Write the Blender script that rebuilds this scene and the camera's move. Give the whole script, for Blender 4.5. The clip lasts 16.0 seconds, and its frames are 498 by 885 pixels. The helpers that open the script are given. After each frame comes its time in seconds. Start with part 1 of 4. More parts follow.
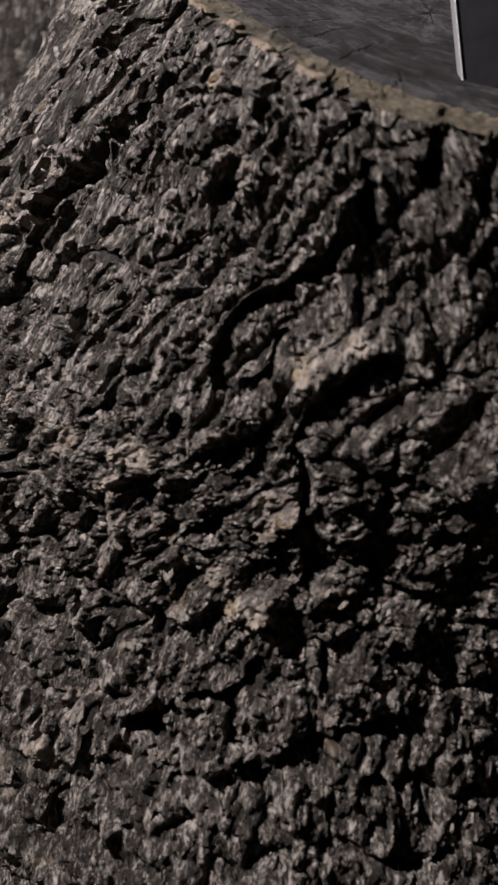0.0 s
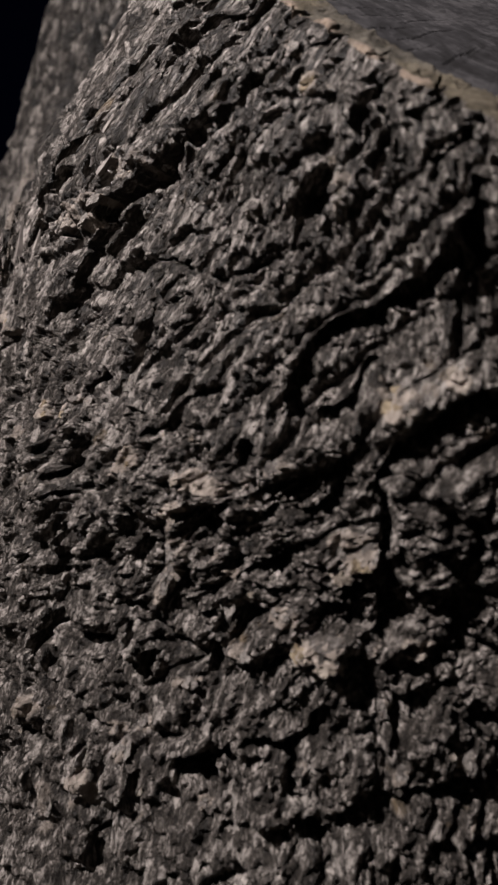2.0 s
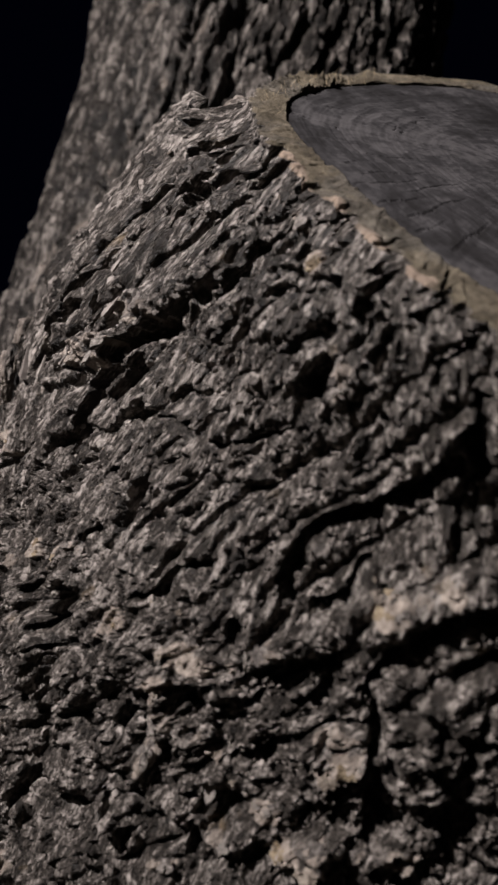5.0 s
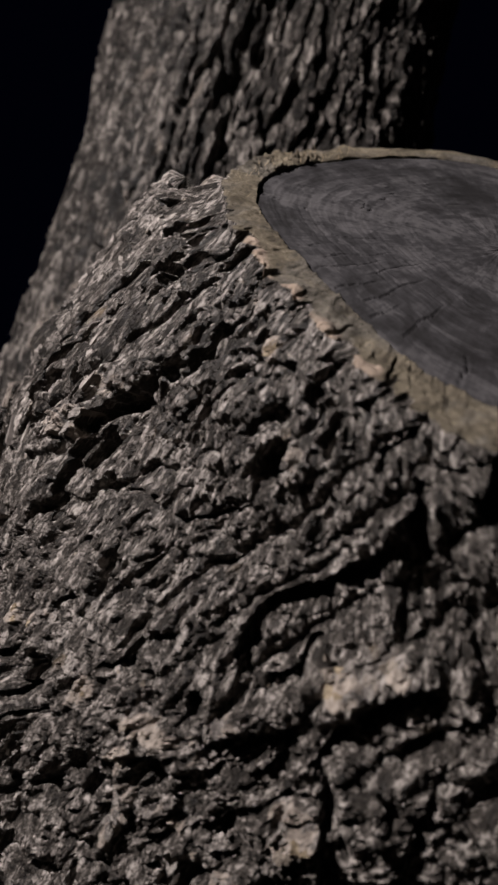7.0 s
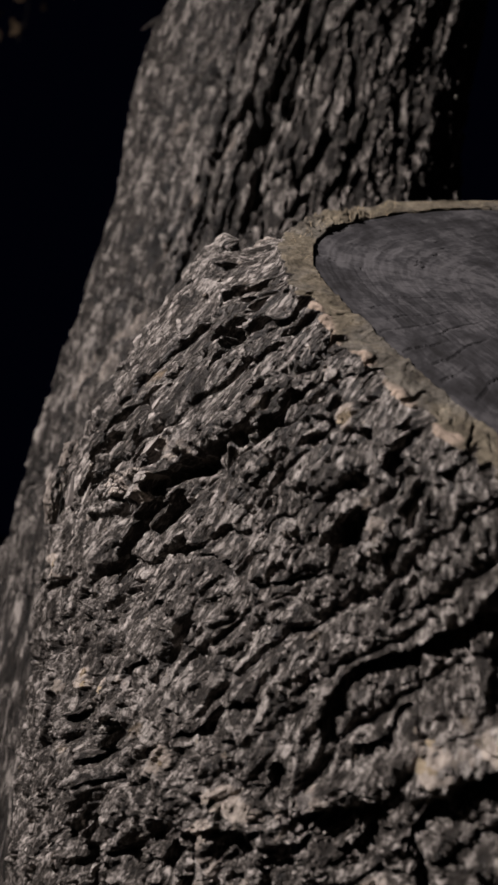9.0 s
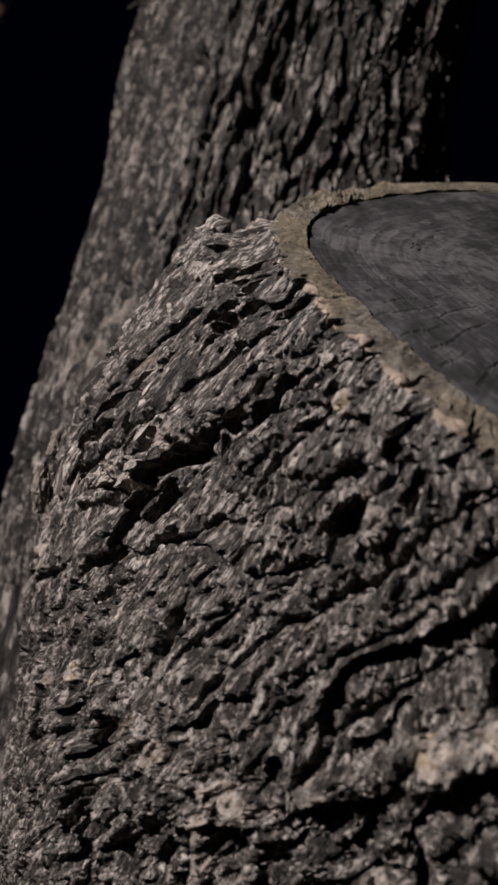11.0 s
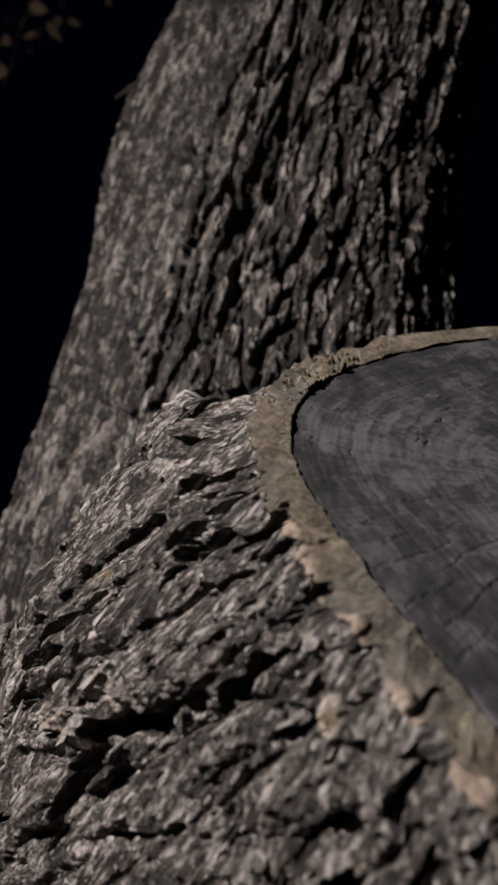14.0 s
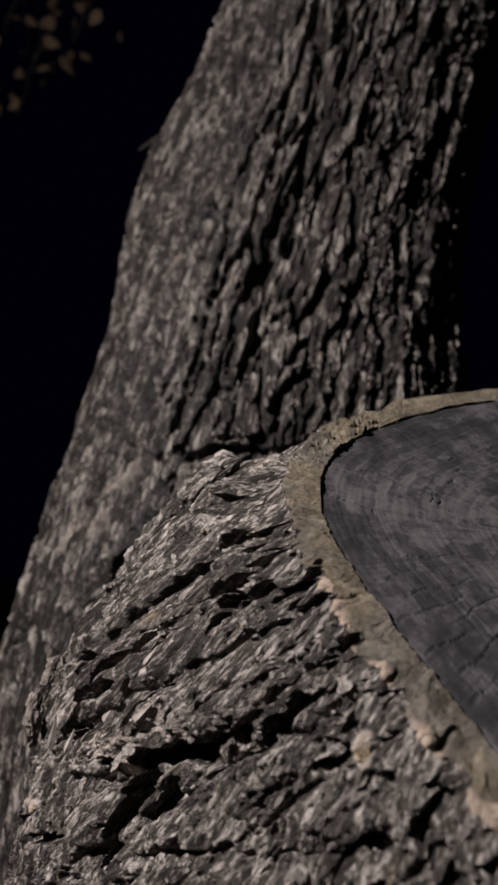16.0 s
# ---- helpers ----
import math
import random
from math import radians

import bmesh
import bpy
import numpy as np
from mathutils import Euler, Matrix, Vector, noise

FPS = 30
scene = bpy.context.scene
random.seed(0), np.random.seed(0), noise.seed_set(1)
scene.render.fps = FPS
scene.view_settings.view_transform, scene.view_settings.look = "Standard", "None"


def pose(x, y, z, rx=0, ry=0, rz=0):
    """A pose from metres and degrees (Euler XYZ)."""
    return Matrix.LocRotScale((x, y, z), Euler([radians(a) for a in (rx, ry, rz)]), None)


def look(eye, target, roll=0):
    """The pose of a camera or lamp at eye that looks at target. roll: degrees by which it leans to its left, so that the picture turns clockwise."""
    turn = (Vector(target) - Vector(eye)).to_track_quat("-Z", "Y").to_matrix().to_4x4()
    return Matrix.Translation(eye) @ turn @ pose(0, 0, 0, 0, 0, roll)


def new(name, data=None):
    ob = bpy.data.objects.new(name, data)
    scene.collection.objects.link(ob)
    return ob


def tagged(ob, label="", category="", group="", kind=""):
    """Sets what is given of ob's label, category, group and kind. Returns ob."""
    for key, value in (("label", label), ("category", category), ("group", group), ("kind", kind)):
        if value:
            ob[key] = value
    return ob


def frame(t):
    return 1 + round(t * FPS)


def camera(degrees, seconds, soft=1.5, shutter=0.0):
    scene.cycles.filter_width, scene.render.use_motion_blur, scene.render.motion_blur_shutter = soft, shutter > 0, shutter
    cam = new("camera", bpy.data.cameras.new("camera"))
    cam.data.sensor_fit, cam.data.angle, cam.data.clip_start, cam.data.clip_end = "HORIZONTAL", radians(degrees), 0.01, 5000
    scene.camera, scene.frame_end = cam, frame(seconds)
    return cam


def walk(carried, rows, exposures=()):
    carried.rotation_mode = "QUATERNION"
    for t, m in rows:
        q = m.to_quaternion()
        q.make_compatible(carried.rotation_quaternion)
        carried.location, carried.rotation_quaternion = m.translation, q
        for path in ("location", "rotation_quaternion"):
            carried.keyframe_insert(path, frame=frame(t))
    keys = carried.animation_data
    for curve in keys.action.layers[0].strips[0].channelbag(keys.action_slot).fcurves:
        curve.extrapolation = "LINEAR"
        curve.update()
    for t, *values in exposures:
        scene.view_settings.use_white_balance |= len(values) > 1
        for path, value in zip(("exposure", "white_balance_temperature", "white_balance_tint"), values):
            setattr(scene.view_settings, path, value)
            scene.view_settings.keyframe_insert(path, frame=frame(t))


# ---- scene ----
cam = camera(37.4, 16.0, soft=2.7)
PATH = [
    (0, (0.004, 0.053, 1.207), (-0.008, 2.053, 1.214), -2.4),
    (0.5, (-0.01, 0.062, 1.209), (-0.025, 2.062, 1.217), -1.3),
    (1, (-0.02, 0.047, 1.229), (-0.046, 2.047, 1.242), -0.5),
    (1.5, (-0.025, 0.072, 1.224), (-0.076, 2.071, 1.222), 0.0),
    (2, (-0.03, 0.088, 1.228), (-0.103, 2.087, 1.233), 0.2),
    (2.5, (-0.012, 0.071, 1.24), (-0.12, 2.068, 1.266), 0.4),
    (3, (0.0, 0.079, 1.261), (-0.135, 2.074, 1.315), 0.8),
    (3.5, (-0.009, 0.094, 1.275), (-0.153, 2.087, 1.351), 1.3),
    (4, (-0.015, 0.118, 1.283), (-0.154, 2.111, 1.379), 2.1),
    (4.2, (-0.02, 0.115, 1.293), (-0.138, 2.109, 1.389), 2.6),
    (6.3, (-0.008, 0.085, 1.332), (-0.132, 2.076, 1.479), 3.3),
    (6.5, (0.0, 0.084, 1.336), (-0.131, 2.074, 1.495), 3.2),
    (7, (0.015, 0.081, 1.348), (-0.142, 2.066, 1.535), 2.9),
    (7.5, (0.001, 0.069, 1.355), (-0.191, 2.047, 1.576), 2.5),
    (8, (-0.012, 0.061, 1.364), (-0.226, 2.034, 1.612), 2.1),
    (8.5, (-0.011, 0.067, 1.363), (-0.233, 2.037, 1.629), 1.9),
    (8.7, (-0.017, 0.071, 1.366), (-0.236, 2.041, 1.633), 1.8),
    (10.8, (-0.029, 0.072, 1.378), (-0.211, 2.049, 1.618), 1.3),
    (11, (-0.027, 0.085, 1.372), (-0.207, 2.063, 1.606), 1.3),
    (11.5, (-0.02, 0.092, 1.38), (-0.197, 2.07, 1.618), 1.1),
    (12, (-0.015, 0.076, 1.413), (-0.189, 2.052, 1.667), 1.1),
    (12.5, (-0.002, 0.113, 1.447), (-0.172, 2.088, 1.709), 1.2),
    (13, (-0.013, 0.125, 1.497), (-0.197, 2.096, 1.787), 1.2),
    (13.5, (0.002, 0.149, 1.522), (-0.176, 2.117, 1.832), 1.1),
    (14, (-0.015, 0.171, 1.523), (-0.21, 2.133, 1.86), 1.1),
    (14.5, (-0.01, 0.145, 1.524), (-0.205, 2.101, 1.895), 1.2),
    (15, (-0.011, 0.139, 1.524), (-0.209, 2.09, 1.915), 1.3),
    (15.5, (-0.032, 0.109, 1.534), (-0.227, 2.058, 1.939), 1.6),
    (16, (-0.037, 0.096, 1.54), (-0.229, 2.047, 1.935), 1.8),
]
walk(cam, [(t, look(eye, target, roll)) for t, eye, target, roll in PATH])
cam.data.dof.use_dof = True
cam.data.dof.focus_distance = 0.61
cam.data.dof.aperture_fstop = 8.0

# ---- night sky and the one lamp ----
world = bpy.data.worlds.new("night_sky")
scene.world = world
world.use_nodes = True
sky = world.node_tree.nodes["Background"]
sky.inputs["Color"].default_value = (0.16, 0.24, 1.0, 1)
sky.inputs["Strength"].default_value = 0.0015

lamp = new("work_light", bpy.data.lights.new("work_light", "POINT"))
lamp.data.energy = 480.0
lamp.data.color = (1.0, 0.922, 0.915)
lamp.data.shadow_soft_size = 0.012
lamp.matrix_world = pose(-1.22, -0.46, 2.60)


# ---- materials ----
def nodes_of(name, rough=0.9):
    m = bpy.data.materials.new(name)
    m.use_nodes = True
    t = m.node_tree
    b = t.nodes["Principled BSDF"]
    b.inputs["Roughness"].default_value = rough
    b.inputs["Specular IOR Level"].default_value = 0.15
    return m, t, b


def node(t, kind, **values):
    n = t.nodes.new(kind)
    for key, v in values.items():
        n.inputs[key.replace("_", " ")].default_value = v
    return n


def mapped(t, source, scale):
    m = t.nodes.new("ShaderNodeMapping")
    m.inputs["Scale"].default_value = scale
    t.links.new(source, m.inputs["Vector"])
    return m.outputs["Vector"]


def noise_tex(t, vector, scale, detail=6.0, rough=0.6, warp=0.0):
    n = node(t, "ShaderNodeTexNoise", Scale=scale, Detail=detail, Roughness=rough, Distortion=warp)
    t.links.new(vector, n.inputs["Vector"])
    return n.outputs["Fac"]


def ramp(t, fac, stops):
    r = t.nodes.new("ShaderNodeValToRGB")
    e = r.color_ramp.elements
    while len(e) < len(stops):
        e.new(0.5)
    for item, (at, colour) in zip(e, stops):
        item.position, item.color = at, (*colour, 1)
    t.links.new(fac, r.inputs["Fac"])
    return r.outputs["Color"]


def mix(t, fac, a, b, mode="MIX"):
    n = t.nodes.new("ShaderNodeMix")
    n.data_type, n.blend_type = "RGBA", mode
    for v, i in ((fac, 0), (a, 6), (b, 7)):
        if isinstance(v, (int, float)):
            n.inputs[i].default_value = v
        elif isinstance(v, tuple):
            n.inputs[i].default_value = (*v, 1)
        else:
            t.links.new(v, n.inputs[i])
    return n.outputs[2]


def sums(t, a, b, how="ADD"):
    n = t.nodes.new("ShaderNodeMath")
    n.operation = how
    for i, v in ((0, a), (1, b)):
        if isinstance(v, (int, float)):
            n.inputs[i].default_value = v
        else:
            t.links.new(v, n.inputs[i])
    return n.outputs[0]


def bump(t, b, height, strength, distance):
    n = node(t, "ShaderNodeBump", Strength=strength, Distance=distance)
    t.links.new(height, n.inputs["Height"])
    t.links.new(n.outputs["Normal"], b.inputs["Normal"])


def facets(t, vector, size):
    """Small broken faces about size metres across: a random number for each, and their tilted relief in metres."""
    v = node(t, "ShaderNodeTexVoronoi", Scale=1.0 / size)
    t.links.new(vector, v.inputs["Vector"])
    off = t.nodes.new("ShaderNodeVectorMath")
    off.operation = "SUBTRACT"
    t.links.new(vector, off.inputs[0])
    t.links.new(v.outputs["Position"], off.inputs[1])
    way = t.nodes.new("ShaderNodeVectorMath")
    way.operation = "SUBTRACT"
    t.links.new(v.outputs["Color"], way.inputs[0])
    way.inputs[1].default_value = (0.5, 0.5, 0.5)
    tilt = t.nodes.new("ShaderNodeVectorMath")
    tilt.operation = "DOT_PRODUCT"
    t.links.new(off.outputs[0], tilt.inputs[0])
    t.links.new(way.outputs[0], tilt.inputs[1])
    split = t.nodes.new("ShaderNodeSeparateColor")
    t.links.new(v.outputs["Color"], split.inputs["Color"])
    return split.outputs["Blue"], tilt.outputs["Value"]


def bark_material(name, dark, mid, light, tan, grain, spots, rugged, depth, stretch):
    """Bark over its own grain: u across the grain, v along it, both in metres."""
    m, t, b = nodes_of(name, 0.50)
    b.inputs["Specular IOR Level"].default_value = 0.20
    uv = t.nodes.new("ShaderNodeTexCoord").outputs["UV"]
    tone = t.nodes.new("ShaderNodeAttribute")
    tone.attribute_name = "tone"
    place = t.nodes.new("ShaderNodeSeparateXYZ")
    t.links.new(uv, place.inputs[0])
    sunk = t.nodes.new("ShaderNodeAttribute")
    sunk.attribute_name = "depth"
    joined = t.nodes.new("ShaderNodeCombineXYZ")
    for output, i in ((place.outputs[0], 0), (place.outputs[1], 1), (sunk.outputs["Fac"], 2)):
        t.links.new(output, joined.inputs[i])
    at = mapped(t, joined.outputs[0], (1.0, stretch, 0.8))
    sway = node(t, "ShaderNodeTexNoise", Scale=140 / grain, Detail=3.0)
    t.links.new(at, sway.inputs["Vector"])
    shift = t.nodes.new("ShaderNodeVectorMath")
    shift.operation = "MULTIPLY_ADD"
    t.links.new(sway.outputs["Color"], shift.inputs[0])
    shift.inputs[1].default_value = (0.006 * grain, 0.006 * grain, 0.006 * grain)
    t.links.new(at, shift.inputs[2])
    chip, chip_relief = facets(t, shift.outputs[0], 0.0042 * grain)
    scale, scale_relief = facets(t, shift.outputs[0], 0.0016 * grain)
    fine = noise_tex(t, mapped(t, shift.outputs[0], (1.0, 0.6, 1.0)), 300 / grain, 5, 0.68)
    broad = noise_tex(t, at, 55 / grain, 5, 0.65)
    spot = noise_tex(t, mapped(t, uv, (1, 0.7, 1)), 26 / grain, 4, 0.6)
    value = sums(t, sums(t, sums(t, fine, 0.22, "SUBTRACT"), 0.75, "MULTIPLY"), sums(t, broad, 0.32, "MULTIPLY"))
    value = sums(t, value, sums(t, sums(t, chip, 0.15, "MULTIPLY"), sums(t, scale, 0.11, "MULTIPLY")))
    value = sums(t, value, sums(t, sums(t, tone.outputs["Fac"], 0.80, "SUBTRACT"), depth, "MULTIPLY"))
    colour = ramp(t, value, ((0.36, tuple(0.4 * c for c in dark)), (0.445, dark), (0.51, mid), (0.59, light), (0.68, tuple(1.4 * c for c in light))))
    warm = ramp(t, spot, ((spots, (0, 0, 0)), (spots + 0.10, (1, 1, 1))))
    colour = mix(t, sums(t, warm, 0.55, "MULTIPLY"), colour, tan)
    flaked = t.nodes.new("ShaderNodeAttribute")
    flaked.attribute_name = "pale"
    fresh = ramp(t, sums(t, sums(t, fine, 0.5, "MULTIPLY"), sums(t, sums(t, spot, 0.3, "MULTIPLY"), sums(t, chip, 0.2, "MULTIPLY"))),
                 ((0.34, (0.19, 0.158, 0.132)), (0.46, (0.36, 0.307, 0.262)), (0.62, (0.54, 0.466, 0.40))))
    colour = mix(t, sums(t, flaked.outputs["Fac"], 0.95, "MULTIPLY"), colour, fresh)
    t.links.new(colour, b.inputs["Base Color"])
    crumb = noise_tex(t, t.nodes["Texture Coordinate"].outputs["Object"], 420 / grain, 5, 0.66, 0.3)
    relief = sums(t, sums(t, chip_relief, 1.2 * rugged, "MULTIPLY"), sums(t, scale_relief, 0.8 * rugged, "MULTIPLY"))
    strand = noise_tex(t, mapped(t, shift.outputs[0], (1.0, 0.45, 1.0)), 420 / grain, 4, 0.62)
    ridged = sums(t, sums(t, strand, 0.5, "SUBTRACT"), 0.0, "ABSOLUTE")
    relief = sums(t, relief, sums(t, ridged, -0.0150 * grain * rugged, "MULTIPLY"))
    hair = noise_tex(t, mapped(t, shift.outputs[0], (1.0, 0.5, 1.0)), 900 / grain, 3, 0.6)
    relief = sums(t, relief, sums(t, hair, 0.0040 * grain * rugged, "MULTIPLY"))
    relief = sums(t, relief, sums(t, crumb, 0.0014 * grain * rugged, "MULTIPLY"))
    bump(t, b, relief, 1.0, 1.0)
    return m


def pale_material(name, low, high):
    """Broken, lighter faces of bark flakes."""
    m, t, b = nodes_of(name, 0.85)
    at = t.nodes.new("ShaderNodeTexCoord").outputs["Object"]
    info = t.nodes.new("ShaderNodeObjectInfo")
    n = noise_tex(t, at, 7.0, 6, 0.75, 0.5)
    n2 = noise_tex(t, at, 2.0, 4, 0.6)
    v = sums(t, sums(t, n, 0.6, "MULTIPLY"), sums(t, n2, 0.4, "MULTIPLY"))
    v = sums(t, v, sums(t, info.outputs["Random"], 0.22, "MULTIPLY"))
    t.links.new(ramp(t, v, ((0.42, tuple(0.25 * c for c in low)), (0.55, low), (0.74, high))), b.inputs["Base Color"])
    bump(t, b, noise_tex(t, at, 6.0, 6, 0.8), 1.0, 0.004)
    return m


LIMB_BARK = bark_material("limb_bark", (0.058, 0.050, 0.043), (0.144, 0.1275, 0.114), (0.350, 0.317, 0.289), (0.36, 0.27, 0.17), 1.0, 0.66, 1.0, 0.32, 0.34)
# same bark in darker colours: the trunk's dimmer light is put into them
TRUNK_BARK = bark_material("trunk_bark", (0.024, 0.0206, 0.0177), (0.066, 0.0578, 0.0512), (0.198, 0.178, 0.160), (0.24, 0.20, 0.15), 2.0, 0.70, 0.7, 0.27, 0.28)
PALE = pale_material("pale_flake", (0.22, 0.185, 0.15), (0.50, 0.44, 0.37))
GREY = pale_material("grey_flake", (0.13, 0.115, 0.105), (0.36, 0.33, 0.30))
TAN = pale_material("tan_flake", (0.25, 0.195, 0.13), (0.50, 0.41, 0.29))


def edge_material():
    """The sawn edge of the bark: brown cork with fine layers, and paler broken faces along its outer side."""
    m, t, b = nodes_of("sawn_bark", 0.9)
    at = t.nodes.new("ShaderNodeTexCoord").outputs["Object"]
    n = noise_tex(t, at, 220, 7, 0.70, 0.3)
    n2 = noise_tex(t, at, 32, 6, 0.66, 0.8)
    v = sums(t, sums(t, n, 0.45, "MULTIPLY"), sums(t, n2, 0.55, "MULTIPLY"))
    brown = ramp(t, v, ((0.36, (0.034, 0.027, 0.020)), (0.44, (0.066, 0.055, 0.039)), (0.54, (0.122, 0.103, 0.074)), (0.64, (0.21, 0.177, 0.128))))
    worn = ramp(t, noise_tex(t, at, 18, 5, 0.6, 0.5), ((0.50, (0, 0, 0)), (0.60, (1, 1, 1))))
    brown = mix(t, sums(t, worn, 0.55, "MULTIPLY"), brown, ramp(t, v, ((0.38, (0.022, 0.021, 0.019)), (0.62, (0.13, 0.122, 0.112)))))
    pink = ramp(t, v, ((0.38, (0.17, 0.130, 0.10)), (0.58, (0.36, 0.285, 0.225))))
    flaked = t.nodes.new("ShaderNodeAttribute")
    flaked.attribute_name = "pale"
    t.links.new(mix(t, flaked.outputs["Fac"], brown, pink), b.inputs["Base Color"])
    bump(t, b, noise_tex(t, at, 320, 7, 0.78), 0.9, 0.004)
    return m


def wood_material():
    """Weathered sawn wood: u the distance from the pith, v the angle, so that the rings follow the limb."""
    m, t, b = nodes_of("weathered_wood", 0.85)
    uv = t.nodes.new("ShaderNodeTexCoord")
    rings = noise_tex(t, mapped(t, uv.outputs["UV"], (1, 0.014, 1)), 150, 3, 0.55)
    patch, _ = facets(t, mapped(t, uv.outputs["UV"], (1, 0.075, 0)), 0.009)
    piece, _ = facets(t, mapped(t, uv.outputs["UV"], (1, 0.16, 0)), 0.005)
    rays = noise_tex(t, mapped(t, uv.outputs["UV"], (0.05, 1, 1)), 60, 3, 0.6)
    blots = noise_tex(t, uv.outputs["Object"], 17, 6, 0.66, 0.6)
    speck = noise_tex(t, uv.outputs["Object"], 240, 4, 0.7)
    v = sums(t, sums(t, rings, 0.12, "MULTIPLY"), sums(t, blots, 0.60, "MULTIPLY"))
    v = sums(t, v, sums(t, sums(t, patch, 0.07, "MULTIPLY"), sums(t, rays, 0.14, "MULTIPLY")))
    v = sums(t, v, sums(t, sums(t, speck, 0.11, "MULTIPLY"), sums(t, piece, 0.04, "MULTIPLY")))
    grey = ramp(t, v, ((0.44, (0.0085, 0.0078, 0.0080)), (0.54, (0.0200, 0.0190, 0.0200)), (0.63, (0.047, 0.0445, 0.0455))))
    pale = ramp(t, rings, ((0.66, (0, 0, 0)), (0.72, (1, 1, 1))))
    t.links.new(mix(t, sums(t, pale, 0.30, "MULTIPLY"), grey, (0.062, 0.059, 0.056)), b.inputs["Base Color"])
    bump(t, b, sums(t, rings, sums(t, speck, 0.5, "MULTIPLY")), 0.3, 0.0012)
    return m


def plain(name, colour, rough, metal=0.0, scale=60, amount=0.35):
    m, t, b = nodes_of(name, rough)
    b.inputs["Metallic"].default_value = metal
    n = noise_tex(t, t.nodes.new("ShaderNodeTexCoord").outputs["Object"], scale, 5, 0.6)
    low, high = tuple(c * (1 - amount) for c in colour), tuple(c * (1 + amount) for c in colour)
    t.links.new(ramp(t, n, ((0.3, low), (0.7, high))), b.inputs["Base Color"])
    bump(t, b, n, 0.2, 0.001)
    return m


EDGE = edge_material()
WOOD = wood_material()
CASE = plain("dark_case", (0.007, 0.007, 0.0085), 0.6)
STEEL = plain("bright_steel", (0.50, 0.50, 0.52), 0.5, 0.8, 200, 0.1)
SPLINT = plain("splinter_wood", (0.20, 0.16, 0.105), 0.85, 0, 300)
SOIL = plain("dark_soil", (0.045, 0.038, 0.030), 0.95, 0, 3)
LEAF = plain("dry_leaf", (0.11, 0.078, 0.048), 0.7, 0, 40)


# ---- noise over a plane ----
def hashed(ix, iy, k):
    h = (ix.astype(np.int64) * 374761393 + iy.astype(np.int64) * 668265263 + k * 974634777) & 0xFFFFFFFF
    h = ((h ^ (h >> 13)) * 1274126177) & 0xFFFFFFFF
    h = ((h ^ (h >> 16)) * 2246822519) & 0xFFFFFFFF
    return ((h ^ (h >> 15)) & 0xFFFFFF) / 16777215.0


def value_noise(x, y, k):
    ix, iy = np.floor(x), np.floor(y)
    fx, fy = x - ix, y - iy
    fx, fy = fx * fx * (3 - 2 * fx), fy * fy * (3 - 2 * fy)
    low = hashed(ix, iy, k) * (1 - fx) + hashed(ix + 1, iy, k) * fx
    high = hashed(ix, iy + 1, k) * (1 - fx) + hashed(ix + 1, iy + 1, k) * fx
    return 2 * (low * (1 - fy) + high * fy) - 1


def fbm(x, y, octaves, k):
    total, size = 0, 1.0
    for i in range(octaves):
        total = total + size * value_noise(x * 2 ** i, y * 2 ** i, k + i)
        size *= 0.5
    return total


def cells(x, y, k, jitter=0.9):
    """For each place: how far it lies inside its cell, two random numbers of the cell, and the way from the cell's middle."""
    ix, iy = np.floor(x), np.floor(y)
    best = np.full(x.shape, 9.0)
    second = np.full(x.shape, 9.0)
    cx, cy, px, py = (np.zeros(x.shape) for _ in range(4))
    for ox in (-1, 0, 1):
        for oy in (-1, 0, 1):
            gx, gy = ix + ox, iy + oy
            dx = gx + 0.5 + jitter * (hashed(gx, gy, k) - 0.5) - x
            dy = gy + 0.5 + jitter * (hashed(gx, gy, k + 1) - 0.5) - y
            d = np.hypot(dx, dy)
            near = d < best
            second = np.where(near, best, np.minimum(second, d))
            cx, cy = np.where(near, gx, cx), np.where(near, gy, cy)
            px, py = np.where(near, -dx, px), np.where(near, -dy, py)
            best = np.where(near, d, best)
    return second - best, hashed(cx, cy, k + 2), hashed(cx, cy, k + 3), px, py


def smooth(low, high, x):
    f = np.clip((x - low) / (high - low), 0, 1)
    return f * f * (3 - 2 * f)


